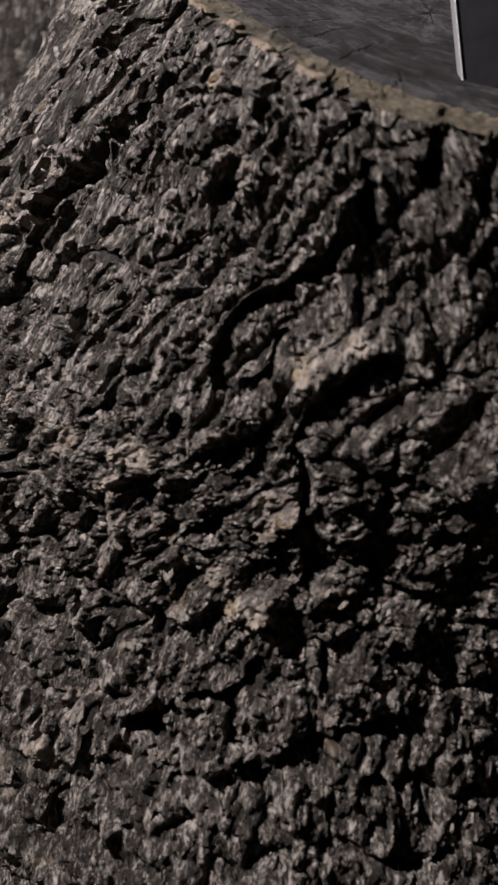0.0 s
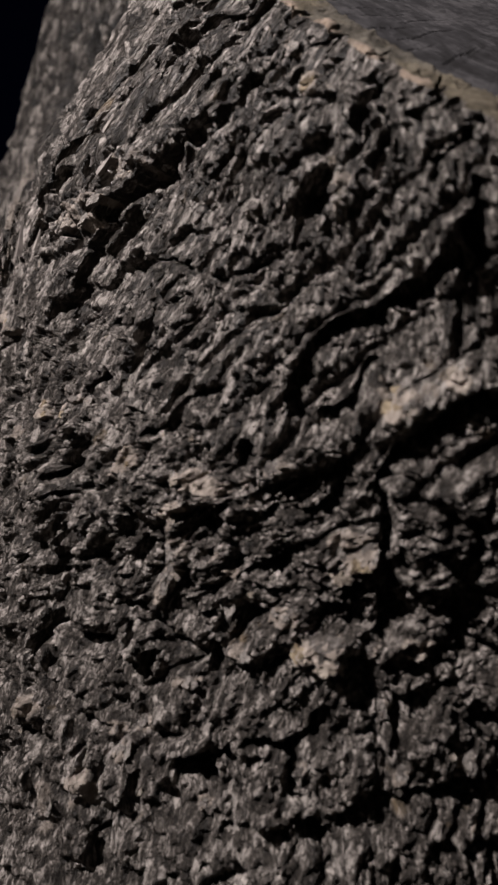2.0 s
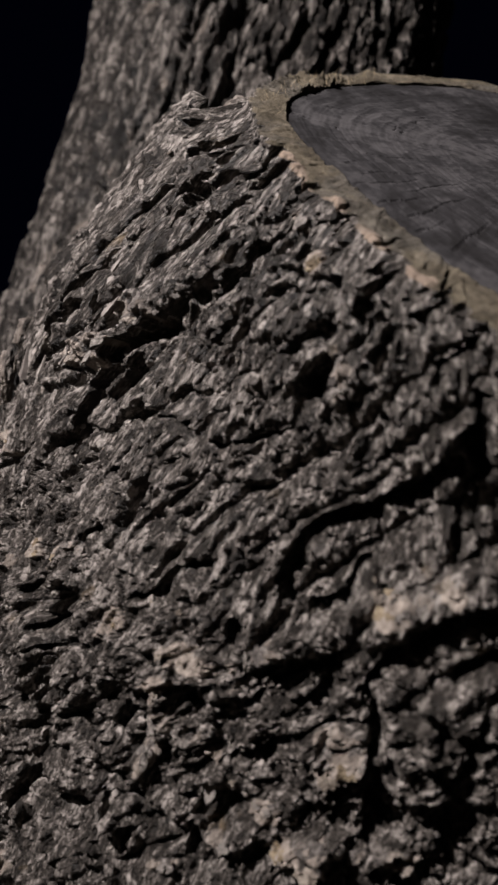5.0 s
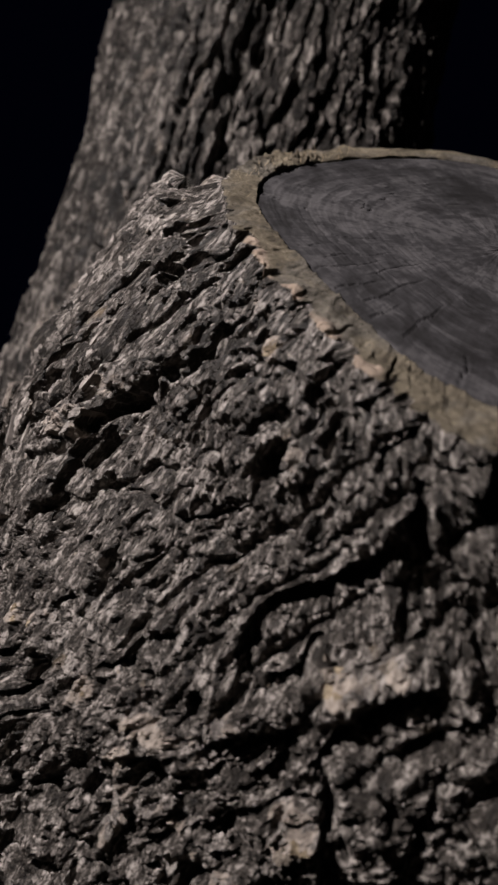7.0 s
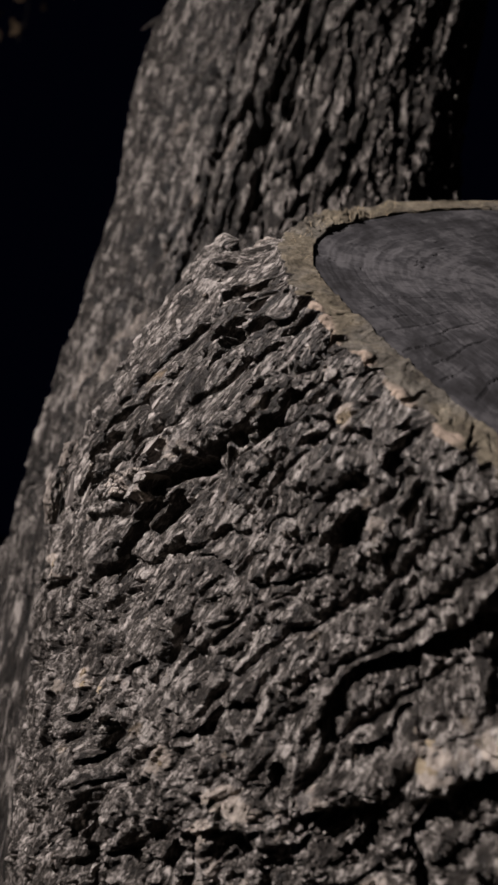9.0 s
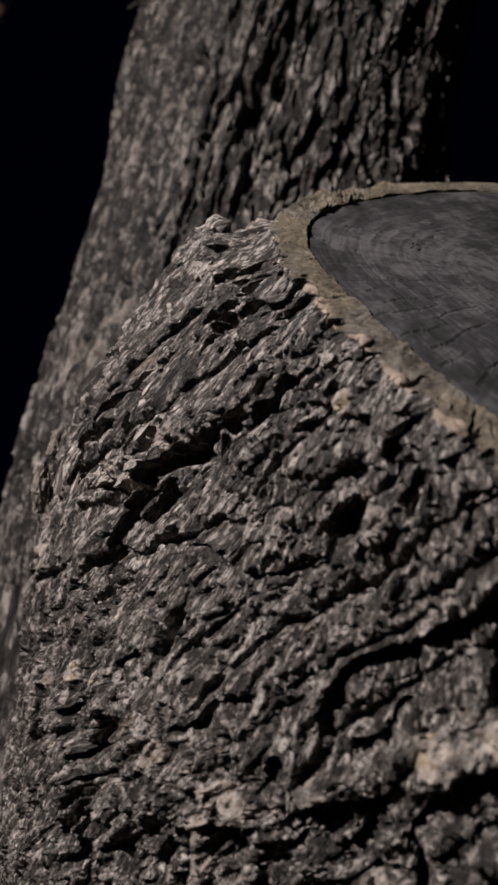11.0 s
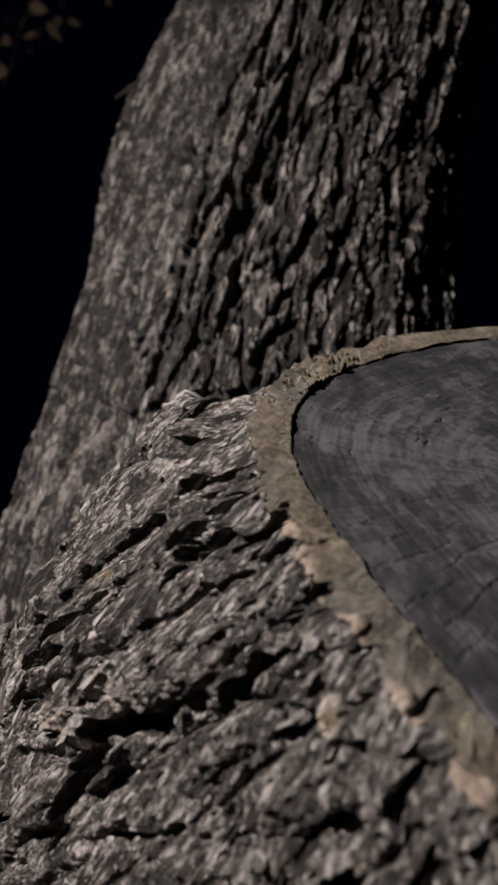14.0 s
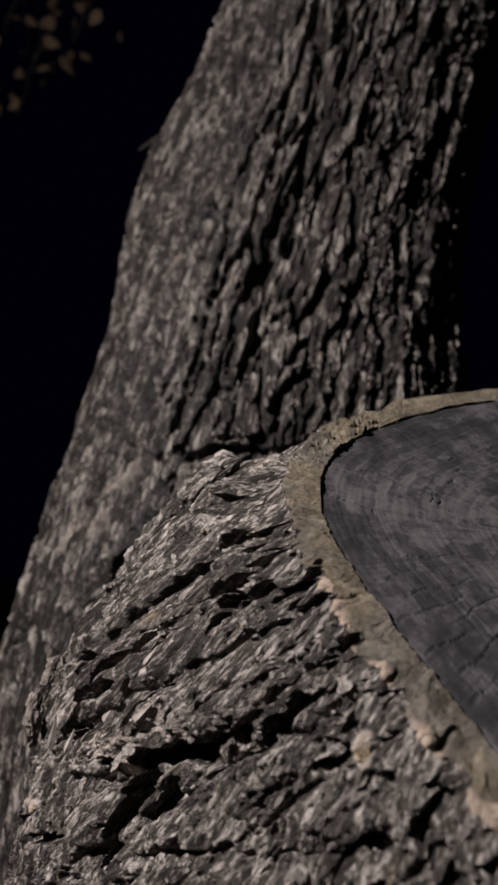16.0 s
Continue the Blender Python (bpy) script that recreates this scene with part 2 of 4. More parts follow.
# ---- building helpers ----
def grid_mesh(name, points, uv, mat, tone=None, wrap=False, pale=None, depth=None):
    """A mesh over a grid of points (rows, columns, 3), with a place on the grain for every point."""
    rows, cols = points.shape[:2]
    r, c = np.meshgrid(np.arange(rows - 1), np.arange(cols if wrap else cols - 1), indexing="ij")
    c2 = (c + 1) % cols
    quads = np.stack([r * cols + c, r * cols + c2, (r + 1) * cols + c2, (r + 1) * cols + c], -1).reshape(-1, 4)
    me = bpy.data.meshes.new(name)
    me.vertices.add(rows * cols)
    me.vertices.foreach_set("co", points.reshape(-1).astype(np.float32))
    me.loops.add(quads.size)
    me.loops.foreach_set("vertex_index", quads.reshape(-1).astype(np.int32))
    me.polygons.add(len(quads))
    me.polygons.foreach_set("loop_start", np.arange(0, quads.size, 4, dtype=np.int32))
    me.polygons.foreach_set("use_smooth", np.ones(len(quads), dtype=bool))
    layer = me.uv_layers.new(name="UVMap")
    layer.data.foreach_set("uv", uv.reshape(-1, 2)[quads.reshape(-1)].reshape(-1).astype(np.float32))
    if tone is not None:
        me.attributes.new("tone", "FLOAT", "POINT").data.foreach_set("value", tone.reshape(-1).astype(np.float32))
    if pale is not None:
        me.attributes.new("pale", "FLOAT", "POINT").data.foreach_set("value", pale.reshape(-1).astype(np.float32))
    if depth is not None:
        me.attributes.new("depth", "FLOAT", "POINT").data.foreach_set("value", depth.reshape(-1).astype(np.float32))
    me.materials.append(mat)
    me.update(calc_edges=True)
    return me


def mesh_of(name, verts, faces, mat, shade=False):
    me = bpy.data.meshes.new(name)
    me.from_pydata([tuple(v) for v in verts], [], faces)
    me.materials.append(mat)
    me.polygons.foreach_set("use_smooth", [shade] * len(me.polygons))
    me.update()
    return me


def part(name, data, parent, label=""):
    ob = new(name, data)
    ob.parent = parent
    if label:
        ob["label"] = label
    return ob


def bent(knots, s):
    """A smooth curve through evenly spaced knots."""
    k = np.array(knots, float)
    n = len(k)
    i = np.clip(np.floor(s).astype(int), 0, n - 2)
    f = (s - i)[:, None]
    padded = np.vstack([2 * k[0] - k[1], k, 2 * k[-1] - k[-2]])
    a, b, c, d = padded[i], padded[i + 1], padded[i + 2], padded[i + 3]
    return 0.5 * (2 * b + (c - a) * f + (2 * a - 5 * b + 4 * c - d) * f * f + (3 * b - a - 3 * c + d) * f ** 3)


def normals(p):
    du = np.gradient(p, axis=1)
    dv = np.gradient(p, axis=0)
    n = np.cross(dv, du)
    return n / np.maximum(np.linalg.norm(n, axis=2, keepdims=True), 1e-9)


# ---- the sawn-off limb ----
CUT_N = np.array([0.1869, -0.6707, 0.7178])
CUT_X = np.array([0.9677, 0.0, -0.2520])
CUT_Y = np.array([0.1690, 0.7417, 0.6491])
CUT_C = np.array([0.1755, 0.6998, 1.582])
WIDE, LONG = 0.217, 0.236


def outline(th):
    """How far the limb's outline departs from an ellipse: flattened shoulders, a swelling on the near side."""
    a = (th + np.pi) % (2 * np.pi) - np.pi
    return 1 - 0.095 * np.sin(2 * a) ** 2 * np.clip(-3 * np.cos(a), 0, 1) + 0.15 * np.exp(-((a + 1.309) / 0.611) ** 2)


LIMB = [
    (*CUT_C, *(CUT_X * 0.240), *(CUT_Y * 0.262)),
    (0.096, 0.819, 1.305, 0.397, -0.035, -0.081, -0.057, 0.315, 0.100),
    (0.093, 0.996, 0.950, 0.460, -0.014, 0.0, 0.025, 0.440, 0.0),
    (0.080, 1.050, -0.02, 0.560, 0.0, 0.0, 0.0, 0.560, 0.0),
]


def limb_surface(th, s):
    k = bent(LIMB, s)
    f = outline(th)[None, :] * np.clip(1 - s / 1.5, 0, 1)[:, None] + np.clip(s / 1.5, 0, 1)[:, None]
    return k[:, None, :3] + k[:, None, 3:6] * (f * np.cos(th))[..., None] + k[:, None, 6:9] * (f * np.sin(th))[..., None]


def uneven(stops):
    """Steps along an axis: (start, end, count) stretches joined."""
    return np.concatenate([np.linspace(a, b, n, endpoint=False) for a, b, n in stops])


LIMB_TH = np.radians(uneven(((-70, 150, 60), (150, 166, 70), (166, 286, 950), (286, 290, 8))))
LIMB_S = np.append(uneven(((0, 1.0, 420), (1.0, 2.16, 410), (2.16, 3.0, 30))), 3.0)
SPAN = 0.41


def layers(x):
    """Turns a smooth relief into thin layers with broken edges, one to each unit."""
    whole = np.floor(x)
    return whole + smooth(0.62, 1.0, x - whole)


def soften(h, times=1):
    """Rounds off the sharpest steps of a relief."""
    for _ in range(times):
        h = (np.roll(h, 1, 1) + 2 * h + np.roll(h, -1, 1)) / 4
        h = np.vstack([h[:1], (h[:-2] + 2 * h[1:-1] + h[2:]) / 4, h[-1:]])
    return h


def furrow(h, a, b, places, width, depth, ka=None, kb=None):
    """Cuts a fissure along places, across and along the grain, into the relief h. ka, kb: true metres for each metre of a and b."""
    x, y = np.array(places).T
    room = 1.6 * width
    near = (a > x.min() - room) & (a < x.max() + room) & (b > y.min() - room) & (b < y.max() + room)
    pa, pb = a[near], b[near]
    qa, qb = (1, 1) if ka is None else (ka[near], kb[near])
    reach = np.full(pa.shape, 9.0)
    for (x0, y0), (x1, y1) in zip(places, places[1:]):
        dx, dy = (x1 - x0) * qa, (y1 - y0) * qb
        ex, ey = (pa - x0) * qa, (pb - y0) * qb
        f = np.clip((ex * dx + ey * dy) / np.maximum(dx * dx + dy * dy, 1e-9), 0, 1)
        reach = np.minimum(reach, np.hypot(ex - f * dx, ey - f * dy))
    h = h.copy()
    h[near] -= depth * (1 - smooth(0.36 * width, 0.62 * width, reach))
    return h


S_AXIS = np.linspace(0, 3, 301)
_mid = bent(LIMB, S_AXIS)
_line = _mid[:, :3] + _mid[:, 3:6] * math.cos(math.radians(235)) + _mid[:, 6:9] * math.sin(math.radians(235))
S_LENGTH = np.concatenate([[0], np.cumsum(np.linalg.norm(np.diff(_line, axis=0), axis=1))])


def along(s):
    return float(np.interp(s, S_AXIS, S_LENGTH))


# the cords of bark lean across the grain near the cut and straighten lower down
B_AXIS = np.linspace(0, 2.0, 401)
B_LEAN = np.cumsum(-0.74 + 0.98 * smooth(0.15, 0.37, B_AXIS)) * 0.005


def limb_relief(th, s, surface):
    """Relief in metres: leaning cords above, crumbling blocks below, upright flakes on both, the great fissures, and the outer ridges."""
    a, b = np.meshgrid(th * SPAN, np.interp(s, S_AXIS, S_LENGTH))
    ka = np.linalg.norm(np.gradient(surface, axis=1), axis=2) / np.gradient(a, axis=1)
    kb = np.linalg.norm(np.gradient(surface, axis=0), axis=2) / np.gradient(b, axis=0)
    wa = a + 0.005 * fbm(a / 0.06, b / 0.07, 3, 11) + 0.0016 * fbm(a / 0.014, b / 0.024, 3, 13)
    wb = b + 0.006 * fbm(a / 0.06, b / 0.06, 3, 21) + 0.0034 * fbm(a / 0.014, b / 0.014, 3, 23)
    p = wa - np.interp(wb, B_AXIS, B_LEAN)
    low = smooth(0.22, 0.36, b + 0.06 * fbm(a / 0.05, b / 0.05, 3, 29))
    h, plate = 0, 0
    for share, u, across, length, k in ((1 - low, p, 0.046, 0.150, 31), (low, wa - 0.2 * wb, 0.046, 0.055, 131)):
        deep, id1, id2, px, py = cells(u / across, wb / length, k)
        gap = np.maximum(0.05 + 0.16 * fbm(a / 0.035, b / 0.045, 3, k + 4), 0.012)
        edge = smooth(0.0, gap, deep + 0.03 * fbm(a / 0.005, b / 0.008, 2, k + 6))
        plate = plate + share * edge
        h = h + share * (0.006 * (id1 - 0.5) + 0.006 * smooth(0.0, 0.5, deep) + 0.006 * px * (id2 - 0.3) + 0.008 * (id2 - 0.5) * py - 0.008 * (1 - edge))
    tilt = wa - 0.5 * np.interp(wb, B_AXIS, B_LEAN)
    deep, id1, id2, px, py = cells(tilt / 0.019, wb / (0.046 - 0.016 * low), 151)
    gap = np.maximum(0.05 + 0.14 * fbm(a / 0.02, b / 0.03, 3, 155), 0.012)
    edge = smooth(0.0, gap, deep + 0.05 * fbm(a / 0.005, b / 0.008, 2, 157))
    plate = 0.5 * plate + 0.5 * edge
    h = h + 0.0055 * (id1 - 0.5) + 0.006 * (id2 - 0.35) * py + 0.006 * (id1 - 0.5) * px - 0.0034 * (1 - edge)
    flake, id3, id4, qx, qy = cells((wa + 0.06 * wb) / (0.0082 + 0.001 * low), wb / (0.0180 - 0.006 * low), 51)
    chips = 0.0014 * (id3 - 0.5) + 0.0034 * (id4 - 0.35) * qy + 0.0026 * (id3 - 0.5) * qx - 0.0012 * (1 - smooth(0.02, 0.16, flake)) - 0.0012 * smooth(0.88, 0.90, id4)
    small, id5, id6, qx, qy = cells((wa + 0.05 * wb) / 0.0038, wb / (0.0105 - 0.003 * low), 61)
    chips = chips + 0.0008 * (id5 - 0.5) + 0.0018 * (id6 - 0.35) * qy + 0.0014 * (id5 - 0.5) * qx - 0.0005 * (1 - smooth(0.0, 0.14, small))
    chips = chips + 0.0012 * layers(2.6 * fbm(wa / 0.017, wb / (0.044 - 0.018 * low), 4, 171)) + 0.0006 * layers(2.2 * fbm(wa / 0.0070, wb / (0.020 - 0.007 * low), 3, 181))
    bare = smooth(0.10, 0.35, fbm(a / 0.022, b / 0.035, 3, 77))
    fibres = 0.0034 * np.abs(value_noise(wa / 0.0055, wb / 0.045, 73)) + 0.002 * fbm(wa / 0.010, wb / 0.03, 2, 75)
    h = h + 0.005 * fbm(a / 0.09, b / 0.10, 3, 41) + (1 - plate) * fibres - bare * plate * (0.0030 - fibres)
    h = h + 0.013 * (1 - smooth(0.35, 0.6, s))[:, None] * (smooth(3.40, 3.75, th) * (1 - smooth(4.6, 4.9, th)))[None, :]
    top = 1 - smooth(0.0, 0.03, s)[:, None]
    h = h * (1 - 0.5 * top) + 0.006 * top
    fa, fb = a + 0.0034 * fbm(a / 0.010, b / 0.010, 4, 81), b + 0.0034 * fbm(a / 0.010, b / 0.010, 4, 85)
    for places, width, high in LEDGES:
        h = furrow(h, fa, fb, places, width, -high, ka, kb)
    level = h
    for places, width, depth in FURROWS:
        h = furrow(h, fa, fb, places, width, depth, ka, kb)
    cut = soften(level - h, 2)
    pale = np.zeros(h.shape)
    for x, y, wide, long, amount in PALES_AT:
        r = np.hypot(ka * (fa - x) / wide, kb * (fb - y) / long) / 1.2
        pale = np.maximum(pale, amount * (1 - smooth(0.80, 1.0, r + 0.35 * (id3 - 0.5) + 0.25 * (id5 - 0.5))))
    calm = (1 - 0.35 * bare) * (0.5 + 0.5 * smooth(0.0, 0.02, s)[:, None])
    h = soften(h + 0.003 * pale, 1) + calm * (1.45 + 0.4 * low) * chips * (1 - 0.35 * pale)
    d, e = np.degrees(th)[None, :], s[:, None]
    h = h + 0.020 * np.exp(-((d - 226) / 11) ** 2 - ((e - 1.6) / 0.5) ** 2)
    h = h + 0.032 * np.exp(-((d - 176) / 20) ** 2) * smooth(0.0, 0.15, e) * (1 - smooth(0.6, 1.1, e))
    return h, 0.33 + 0.10 * plate + 0.26 * id3 + 0.24 * id5, pale, a, b, cut


FURROWS, LEDGES, PALES_AT = [], [], []


def pale_place(deg, s, wide, long, amount):
    """A place where the bark has flaked off down to its lighter layers."""
    PALES_AT.append((math.radians(deg) * SPAN, along(s), wide, long, amount))


def fissure(width, depth, *places):
    FURROWS.append(([(math.radians(t) * SPAN, along(s)) for t, s in places], 0.84 * width, 0.92 * depth))


def ledge(width, high, *places):
    LEDGES.append(([(math.radians(t) * SPAN, along(s)) for t, s in places], width, 0.62 * high))


# plates and cords of bark that stand proud
ledge(0.0194, 0.010, (219.0, 0.344), (216.2, 0.424), (212.8, 0.524))
ledge(0.0216, 0.014, (210.2, 0.540), (206.8, 0.672), (200.4, 0.812))
ledge(0.0197, 0.010, (207.0, 0.824), (209.2, 0.916))
ledge(0.0086, 0.014, (244.0, 0.372), (245.8, 0.468))
ledge(0.0111, 0.008, (242.4, 0.360), (239.0, 0.460))
ledge(0.0192, 0.012, (256.4, 0.416), (253.8, 0.524), (249.8, 0.628), (247.0, 0.720), (243.8, 0.860))
ledge(0.0237, 0.013, (258.6, 0.792), (254.6, 0.900), (252.0, 0.972), (248.6, 1.068), (245.2, 1.168))
ledge(0.0175, 0.012, (239.2, 1.340), (243.2, 1.204))
ledge(0.0155, 0.008, (240.2, 1.408), (241.8, 1.500))
ledge(0.0091, 0.009, (227.4, 0.328), (224.8, 0.484))
ledge(0.0257, 0.007, (239.8, 0.228), (235.4, 0.396), (232.8, 0.596), (229.8, 0.760), (227.2, 0.896), (224.2, 1.012))
ledge(0.0186, 0.006, (244.2, 0.580), (241.4, 0.780), (236.8, 0.984))
ledge(0.0150, 0.008, (229.4, 1.272), (230.6, 1.332))
ledge(0.0106, 0.006, (246.2, 0.976), (247.6, 0.988))
ledge(0.0264, 0.008, (256.6, 1.096), (258.6, 1.224))
ledge(0.0222, 0.010, (254.2, 1.344), (256.8, 1.408))
ledge(0.0252, 0.010, (257.0, 1.676), (258.8, 1.644))
ledge(0.0223, 0.009, (264.0, 1.624), (264.8, 1.572))
ledge(0.0223, 0.008, (256.4, 1.896), (255.8, 1.932))
ledge(0.0208, 0.008, (238.0, 1.956), (238.4, 1.984))
ledge(0.0213, 0.007, (268.2, 1.804), (269.8, 1.864))
ledge(0.0180, 0.007, (263.6, 1.864), (263.2, 1.912))
ledge(0.0176, 0.010, (230.4, 1.872), (229.2, 1.896))
ledge(0.0174, 0.016, (181.4, 0.540), (184.4, 0.664))
ledge(0.0162, 0.014, (177.4, 0.060), (185.2, 0.144), (183.4, 0.236), (186.0, 0.316), (187.4, 0.424), (187.4, 0.572))
ledge(0.0173, 0.008, (210.2, 0.512), (217.2, 0.384))
ledge(0.0183, 0.010, (206.6, 0.512), (205.0, 0.648), (201.2, 0.768))
ledge(0.0226, 0.007, (220.2, 0.168), (216.6, 0.292), (215.8, 0.368))
ledge(0.0125, 0.007, (229.6, 0.188), (227.2, 0.372))
ledge(0.0187, 0.008, (193.2, 0.384), (192.6, 0.504), (192.2, 0.716))
# flaked places
pale_place(231.8, 1.272, 0.0053, 0.0131, 1.0)
pale_place(240.8, 1.264, 0.0190, 0.0068, 0.9)
pale_place(239.8, 1.372, 0.0085, 0.0085, 0.9)
pale_place(241.2, 1.468, 0.0109, 0.0070, 0.7)
pale_place(241.8, 1.552, 0.0062, 0.0109, 0.7)
pale_place(216.0, 1.216, 0.0086, 0.0067, 1.0)
pale_place(219.2, 1.200, 0.0032, 0.0101, 1.0)
pale_place(209.8, 1.312, 0.0072, 0.0092, 0.6)
pale_place(253.6, 0.912, 0.0080, 0.0086, 1.0)
pale_place(255.0, 0.904, 0.0052, 0.0072, 0.6)
pale_place(257.6, 0.812, 0.0070, 0.0058, 0.9)
pale_place(255.8, 0.864, 0.0046, 0.0046, 0.6)
pale_place(255.4, 1.332, 0.0129, 0.0075, 0.8)
pale_place(234.0, 0.532, 0.0063, 0.0047, 0.5)
pale_place(205.6, 0.720, 0.0168, 0.0054, 0.8)
pale_place(207.2, 0.664, 0.0077, 0.0048, 0.8)
pale_place(193.8, 1.048, 0.0159, 0.0062, 1.0)
pale_place(245.0, 0.424, 0.0046, 0.0107, 0.7)
pale_place(245.8, 1.152, 0.0086, 0.0058, 0.7)
pale_place(244.6, 1.216, 0.0029, 0.0037, 0.8)
pale_place(222.0, 1.144, 0.0089, 0.0027, 0.7)
pale_place(228.2, 1.052, 0.0033, 0.0025, 0.8)
pale_place(213.0, 0.528, 0.0064, 0.0036, 0.5)
pale_place(235.2, 0.156, 0.0076, 0.0076, 1.0)
pale_place(227.0, 0.084, 0.0056, 0.0048, 0.8)
pale_place(256.4, 1.380, 0.0111, 0.0055, 1.0)
pale_place(256.0, 1.432, 0.0070, 0.0046, 0.9)
pale_place(256.4, 1.668, 0.0087, 0.0080, 1.0)
pale_place(258.4, 1.636, 0.0079, 0.0039, 0.8)
pale_place(258.4, 1.676, 0.0094, 0.0040, 0.9)
pale_place(258.0, 1.712, 0.0065, 0.0033, 0.7)
pale_place(264.4, 1.616, 0.0119, 0.0077, 0.8)
pale_place(253.4, 1.592, 0.0080, 0.0080, 0.8)
pale_place(241.4, 1.480, 0.0093, 0.0043, 0.7)
pale_place(242.0, 1.584, 0.0047, 0.0070, 0.8)
pale_place(247.4, 1.508, 0.0067, 0.0037, 0.9)
pale_place(244.8, 1.480, 0.0042, 0.0060, 0.6)
pale_place(248.2, 1.596, 0.0034, 0.0053, 0.7)
pale_place(242.0, 1.896, 0.0057, 0.0053, 0.8)
pale_place(243.6, 1.856, 0.0072, 0.0072, 0.8)
pale_place(240.8, 1.872, 0.0065, 0.0037, 0.7)
pale_place(229.4, 1.876, 0.0080, 0.0088, 0.9)
pale_place(238.2, 1.964, 0.0092, 0.0117, 0.8)
pale_place(233.6, 2.000, 0.0039, 0.0173, 0.5)
pale_place(251.0, 1.944, 0.0050, 0.0042, 0.8)
pale_place(247.2, 1.772, 0.0058, 0.0035, 0.7)
pale_place(251.0, 1.700, 0.0090, 0.0067, 0.6)
pale_place(245.8, 1.156, 0.0050, 0.0039, 0.7)
pale_place(246.0, 1.264, 0.0040, 0.0051, 0.7)
pale_place(261.6, 1.644, 0.0039, 0.0042, 0.6)
pale_place(264.0, 1.764, 0.0021, 0.0071, 0.6)
pale_place(259.0, 1.876, 0.0040, 0.0058, 0.6)
pale_place(271.2, 1.836, 0.0053, 0.0039, 0.7)
pale_place(266.8, 1.868, 0.0064, 0.0064, 0.6)
pale_place(206.6, 0.560, 0.0127, 0.0076, 0.6)
pale_place(202.0, 0.744, 0.0135, 0.0072, 0.7)
pale_place(205.0, 0.664, 0.0061, 0.0052, 0.6)
pale_place(197.4, 1.064, 0.0098, 0.0059, 0.8)
pale_place(210.2, 0.524, 0.0065, 0.0033, 0.5)
pale_place(192.0, 0.776, 0.0079, 0.0049, 0.5)
pale_place(208.8, 0.512, 0.0117, 0.0036, 0.6)
# the deep fissures of the bark
fissure(0.0237, 0.0380, (211.0, 0.700), (210.8, 0.780))
fissure(0.0191, 0.0318, (210.8, 0.768), (210.8, 0.828))
fissure(0.0125, 0.0229, (210.8, 0.828), (211.4, 0.896), (211.6, 0.952))
fissure(0.0149, 0.0261, (214.6, 0.544), (211.4, 0.608), (208.6, 0.672))
fissure(0.0101, 0.0197, (214.0, 0.636), (215.4, 0.720), (213.8, 0.772))
fissure(0.0109, 0.0207, (204.2, 0.996), (199.6, 1.060), (194.2, 1.144))
fissure(0.0079, 0.0166, (202.4, 1.072), (206.4, 1.168))
fissure(0.0086, 0.0176, (188.2, 0.636), (180.6, 0.768))
fissure(0.0065, 0.0147, (195.8, 0.768), (194.8, 0.828))
fissure(0.0040, 0.0114, (206.0, 0.712), (203.4, 0.764), (200.4, 0.800))
fissure(0.0061, 0.0143, (219.8, 0.360), (217.8, 0.428), (214.2, 0.524))
fissure(0.0062, 0.0143, (220.8, 0.932), (223.4, 0.940))
fissure(0.0073, 0.0158, (232.0, 0.852), (231.4, 0.928))
fissure(0.0034, 0.0105, (222.8, 0.768), (226.8, 0.724), (228.4, 0.748))
fissure(0.0100, 0.0195, (222.4, 0.220), (222.0, 0.280), (221.8, 0.320))
fissure(0.0034, 0.0106, (221.2, 0.328), (221.6, 0.376))
fissure(0.0102, 0.0198, (232.2, 0.236), (230.2, 0.292))
fissure(0.0078, 0.0166, (247.4, 0.080), (245.2, 0.132), (244.6, 0.184))
fissure(0.0070, 0.0154, (248.2, 0.136), (249.0, 0.228), (248.4, 0.320))
fissure(0.0047, 0.0123, (244.2, 0.172), (244.4, 0.244))
fissure(0.0050, 0.0128, (254.6, 0.004), (253.6, 0.064), (252.4, 0.116))
fissure(0.0041, 0.0116, (240.8, 0.272), (238.6, 0.356), (237.8, 0.444), (237.0, 0.532))
fissure(0.0117, 0.0218, (242.6, 0.396), (241.0, 0.464))
fissure(0.0052, 0.0130, (241.0, 0.488), (240.2, 0.556), (239.8, 0.596))
fissure(0.0089, 0.0181, (249.4, 0.444), (250.2, 0.456))
fissure(0.0046, 0.0122, (258.8, 0.096), (256.2, 0.168), (254.4, 0.264))
fissure(0.0077, 0.0164, (259.8, 0.240), (258.0, 0.300))
fissure(0.0115, 0.0216, (259.6, 0.328), (258.2, 0.404))
fissure(0.0055, 0.0134, (251.2, 0.520), (249.4, 0.576), (248.4, 0.624))
fissure(0.0031, 0.0102, (239.8, 0.596), (237.0, 0.664), (234.8, 0.712), (232.2, 0.748))
fissure(0.0101, 0.0196, (257.0, 0.464), (255.0, 0.552), (252.2, 0.628), (250.2, 0.700), (247.4, 0.772))
fissure(0.0078, 0.0165, (247.4, 0.772), (245.8, 0.832), (245.2, 0.892))
fissure(0.0030, 0.0101, (241.4, 0.692), (239.8, 0.768), (237.6, 0.812))
fissure(0.0039, 0.0112, (246.6, 0.352), (248.0, 0.416), (246.8, 0.464))
fissure(0.0121, 0.0224, (225.8, 1.272), (227.0, 1.324), (225.4, 1.380))
fissure(0.0093, 0.0186, (220.8, 1.268), (217.4, 1.344))
fissure(0.0087, 0.0178, (235.4, 1.052), (234.8, 1.124), (233.0, 1.168))
